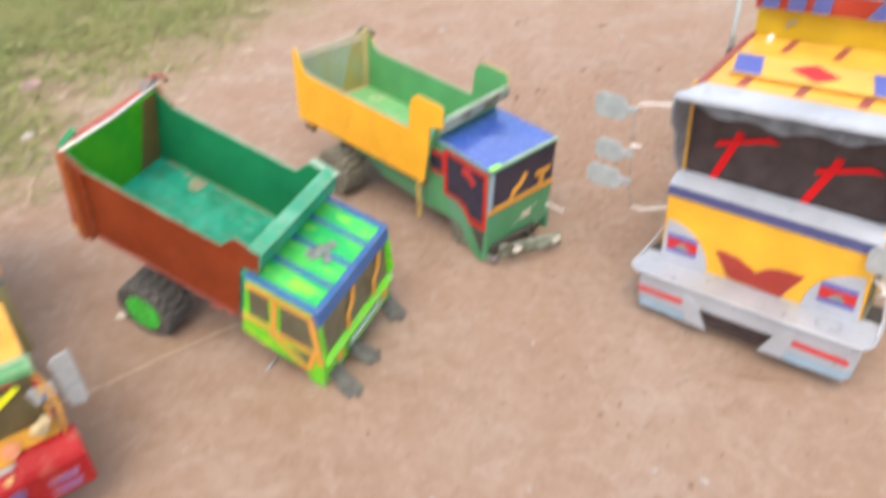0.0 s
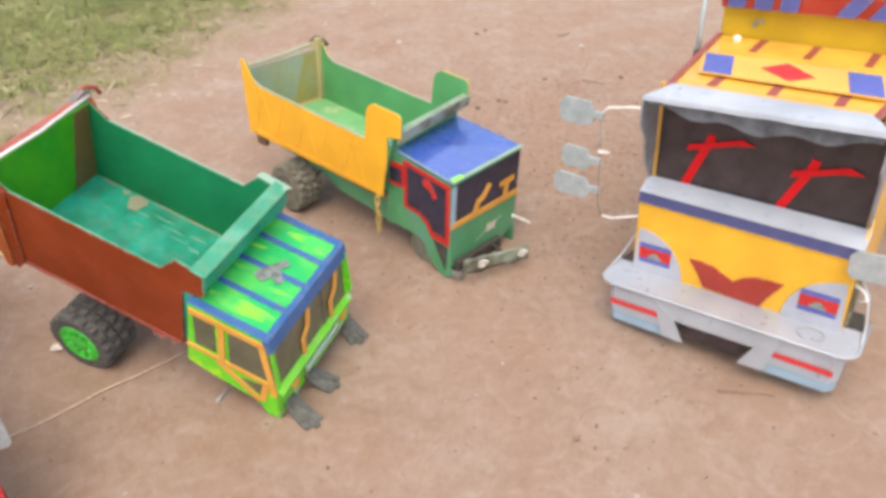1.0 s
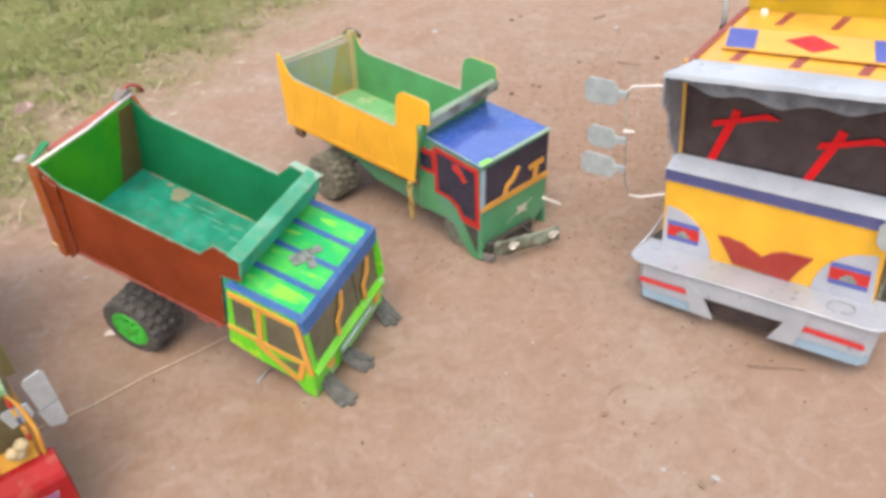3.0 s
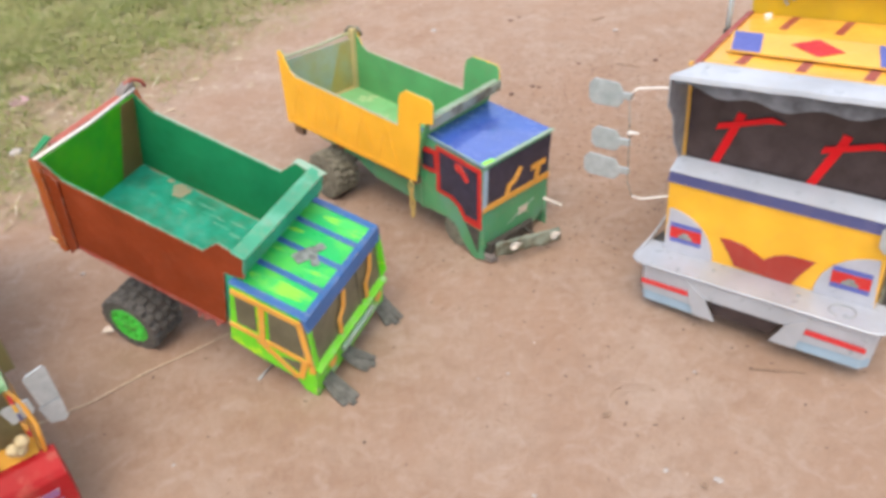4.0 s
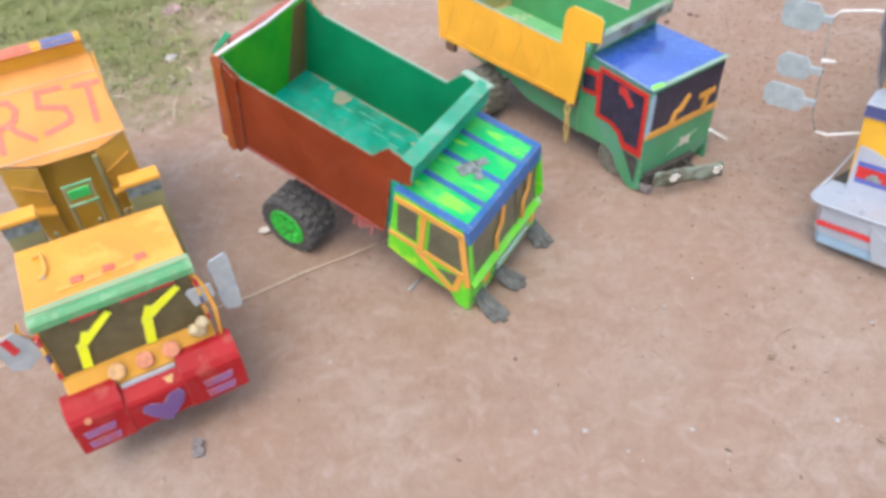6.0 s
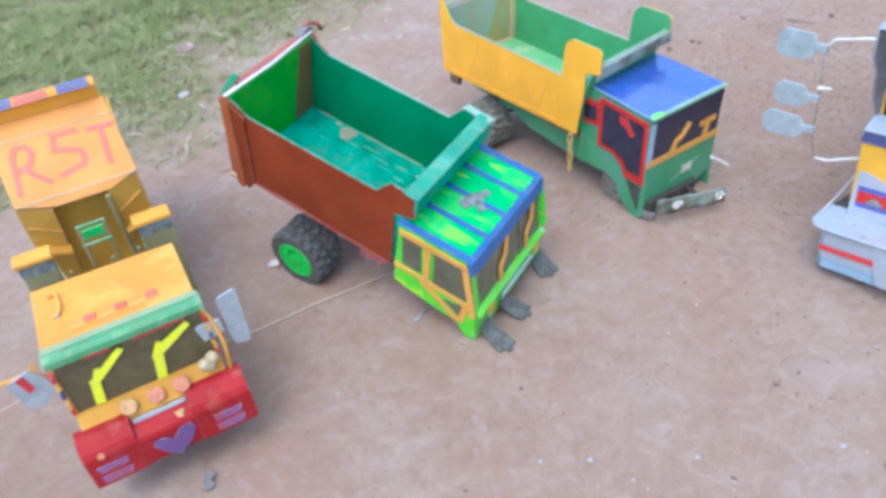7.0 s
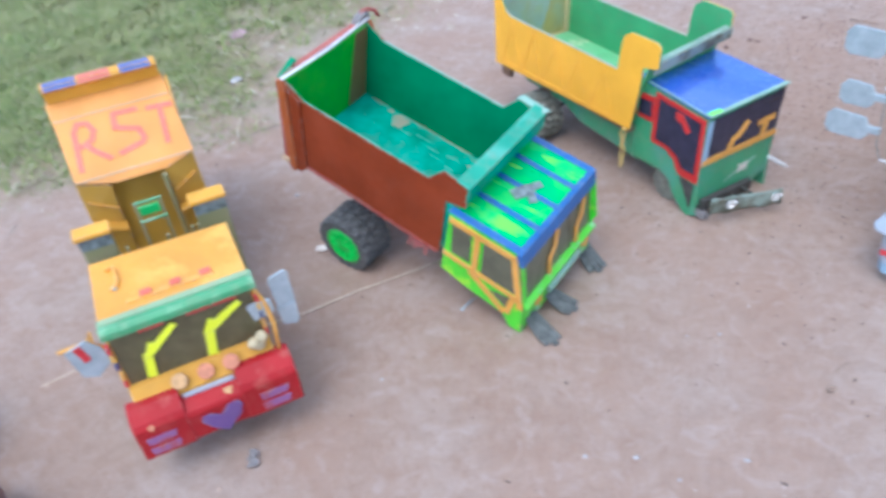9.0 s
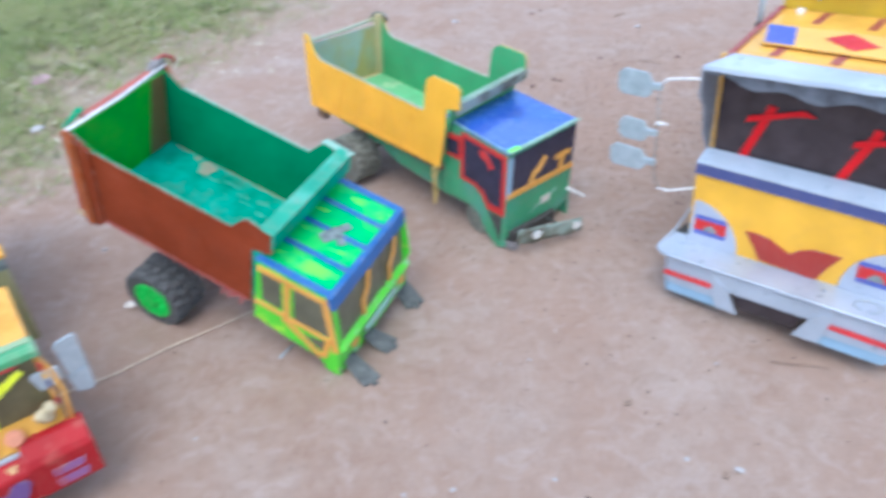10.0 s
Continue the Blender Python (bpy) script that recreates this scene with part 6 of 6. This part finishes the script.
# ---- small things on the ground ----
def string_line():
    pts = [(-0.475, 1.268, 0.012), (-0.56, 1.215, 0.005), (-0.652, 1.152, 0.0045), (-0.75, 1.068, 0.0045), (-0.86, 1.005, 0.004), (-0.97, 0.95, 0.004), (-1.10, 0.905, 0.004), (-1.20, 0.86, 0.004), (-1.27, 0.785, 0.004)]
    return solo("string", tube(pts, 0.0019, 6), "cord", "thin tan string lying across the dirt", "string", smooth=True)


string_line()


def pebble(x, y, r, flat, material, label, name="pebble", cat="stone"):
    bm = bmesh.new()
    bmesh.ops.create_icosphere(bm, subdivisions=2, radius=1)
    for v in bm.verts:
        k = 1 + 0.22 * noise.noise(v.co * 1.6 + Vector((x * 31, y * 17, 0)))
        v.co = Vector((v.co.x * r * k, v.co.y * r * k * 0.8, max(-0.3, v.co.z) * r * flat * k))
    return solo(name, bm, material, label, cat, pose(x, y, 0.003, 0, 0, (x * 977) % 180), smooth=True)


for x, y, r in ((-0.010, 0.766, 0.006), (0.170, 0.784, 0.005), (-0.513, 0.891, 0.004), (0.522, 1.058, 0.004), (0.061, 0.731, 0.0035), (0.144, 1.083, 0.004), (0.082, 1.072, 0.003), (-0.096, 0.757, 0.005), (0.407, 0.823, 0.006), (-0.051, 3.25, 0.016), (0.73, 3.06, 0.012), (-0.97, 1.544, 0.008)):
    pebble(x, y, r, 0.7, "stone", "small pale pebble on the dirt")
pebble(-1.552, 2.325, 0.030, 0.45, "stone", "flat grey stone at the grass edge")


def scrap(x, y, a, pts, lift, material, label, name, cat):
    bm = prism([(px, py, 0.002 + lift * (px * 40 % 1)) for px, py in pts], (0, 0, 0.0018))
    return solo(name, bm, material, label, cat, pose(x, y, 0.004, 0, 0, a))


petal = [(0.042 * math.cos(k * 0.5236), 0.066 * math.sin(k * 0.5236)) for k in range(12)]
scrap(-1.785, 2.81, 30, petal, 0.0, "pink", "pink petal lying on the grass edge", "petal", "petal")
scrap(-0.700, 0.670, 112, [(-0.020, -0.010), (-0.010, -0.014), (-0.004, -0.006), (0.010, -0.013), (0.018, -0.006), (0.020, 0.008), (0.008, 0.006), (0.000, 0.012), (-0.008, 0.005), (-0.020, 0.010)], 0.006, "leaf_dark", "dry grey leaf on the dirt", "leaf", "leaf")
scrap(-0.799, 1.30, 10, [(-0.016, -0.008), (0.010, -0.012), (0.018, 0.004), (0.004, 0.014), (-0.012, 0.010)], 0.006, "paper", "crumpled pale scrap beside the wheel", "scrap", "scrap")
scrap(0.49, 0.795, -20, [(-0.008, -0.004), (0.006, -0.006), (0.009, 0.003), (0.0, 0.006), (-0.007, 0.004)], 0.003, "stone", "dry grey leaf on the dirt", "leaf", "leaf")
scrap(0.464, 0.785, 70, [(-0.009, -0.004), (0.007, -0.006), (0.008, 0.004), (-0.005, 0.006)], 0.003, "twig_brown", "dry grey leaf on the dirt", "leaf", "leaf")
for x, y, a in ((-1.06, 2.885, 20), (-0.92, 3.085, -10), (-1.065, 2.58, 35), (-1.36, 3.10, 60), (-1.21, 3.68, 15)):
    scrap(x, y, a, [(-0.024, -0.003), (0.0, -0.0045), (0.025, -0.0015), (0.023, 0.003), (-0.002, 0.005), (-0.023, 0.0035)], 0.004, "dry_leaf", "dry straw-coloured leaf at the grass edge", "leaf", "leaf")


def twig(pts, r, material, label):
    return solo("twig", tube(pts, [r * (1 - 0.5 * i / (len(pts) - 1)) for i in range(len(pts))], 6), material, label, "twig", smooth=True)


twig([(0.63, 1.060, 0.004), (0.67, 1.050, 0.004), (0.70, 1.046, 0.005), (0.735, 1.036, 0.003)], 0.0018, "twig_brown", "thin dark twig by the bumper")
twig([(-0.392, 1.106, 0.005), (-0.380, 1.130, 0.006), (-0.366, 1.152, 0.005)], 0.0036, "dull_tin", "short grey stick beside the lime cab")
twig([(0.668, 2.690, 0.005), (0.700, 2.668, 0.006), (0.745, 2.634, 0.005)], 0.0030, "twig_brown", "thin dark twig on the dirt")
twig([(0.34, 1.0, 0.003), (0.352, 1.02, 0.004), (0.37, 1.03, 0.003)], 0.0013, "twig_brown", "short dark twig on the dirt")
twig([(0.655, 3.208, 0.005), (0.682, 3.216, 0.007), (0.712, 3.232, 0.005)], 0.0034, "twig_brown", "short dark twig on the dirt")


def clod(x, y, r):
    return pebble(x, y, r, 0.6, "clod_brown", "dark red-brown crumb of soil on the dirt", "clod", "clod")


scrap(0.327, 0.956, 25, [(-0.009, -0.003), (0.0, -0.005), (0.009, -0.001), (0.007, 0.003), (-0.002, 0.005), (-0.008, 0.003)], 0.003, "twig_brown", "small brown dry leaf on the dirt", "leaf", "leaf")
for x, y, r in ((0.095, 0.944, 0.0035), (0.468, 0.939, 0.003), (0.248, 2.492, 0.012), (0.330, 2.548, 0.010), (0.352, 2.530, 0.008), (0.526, 2.726, 0.010), (0.816, 2.700, 0.012), (0.300, 3.300, 0.014), (0.342, 3.335, 0.011)):
    clod(x, y, r)
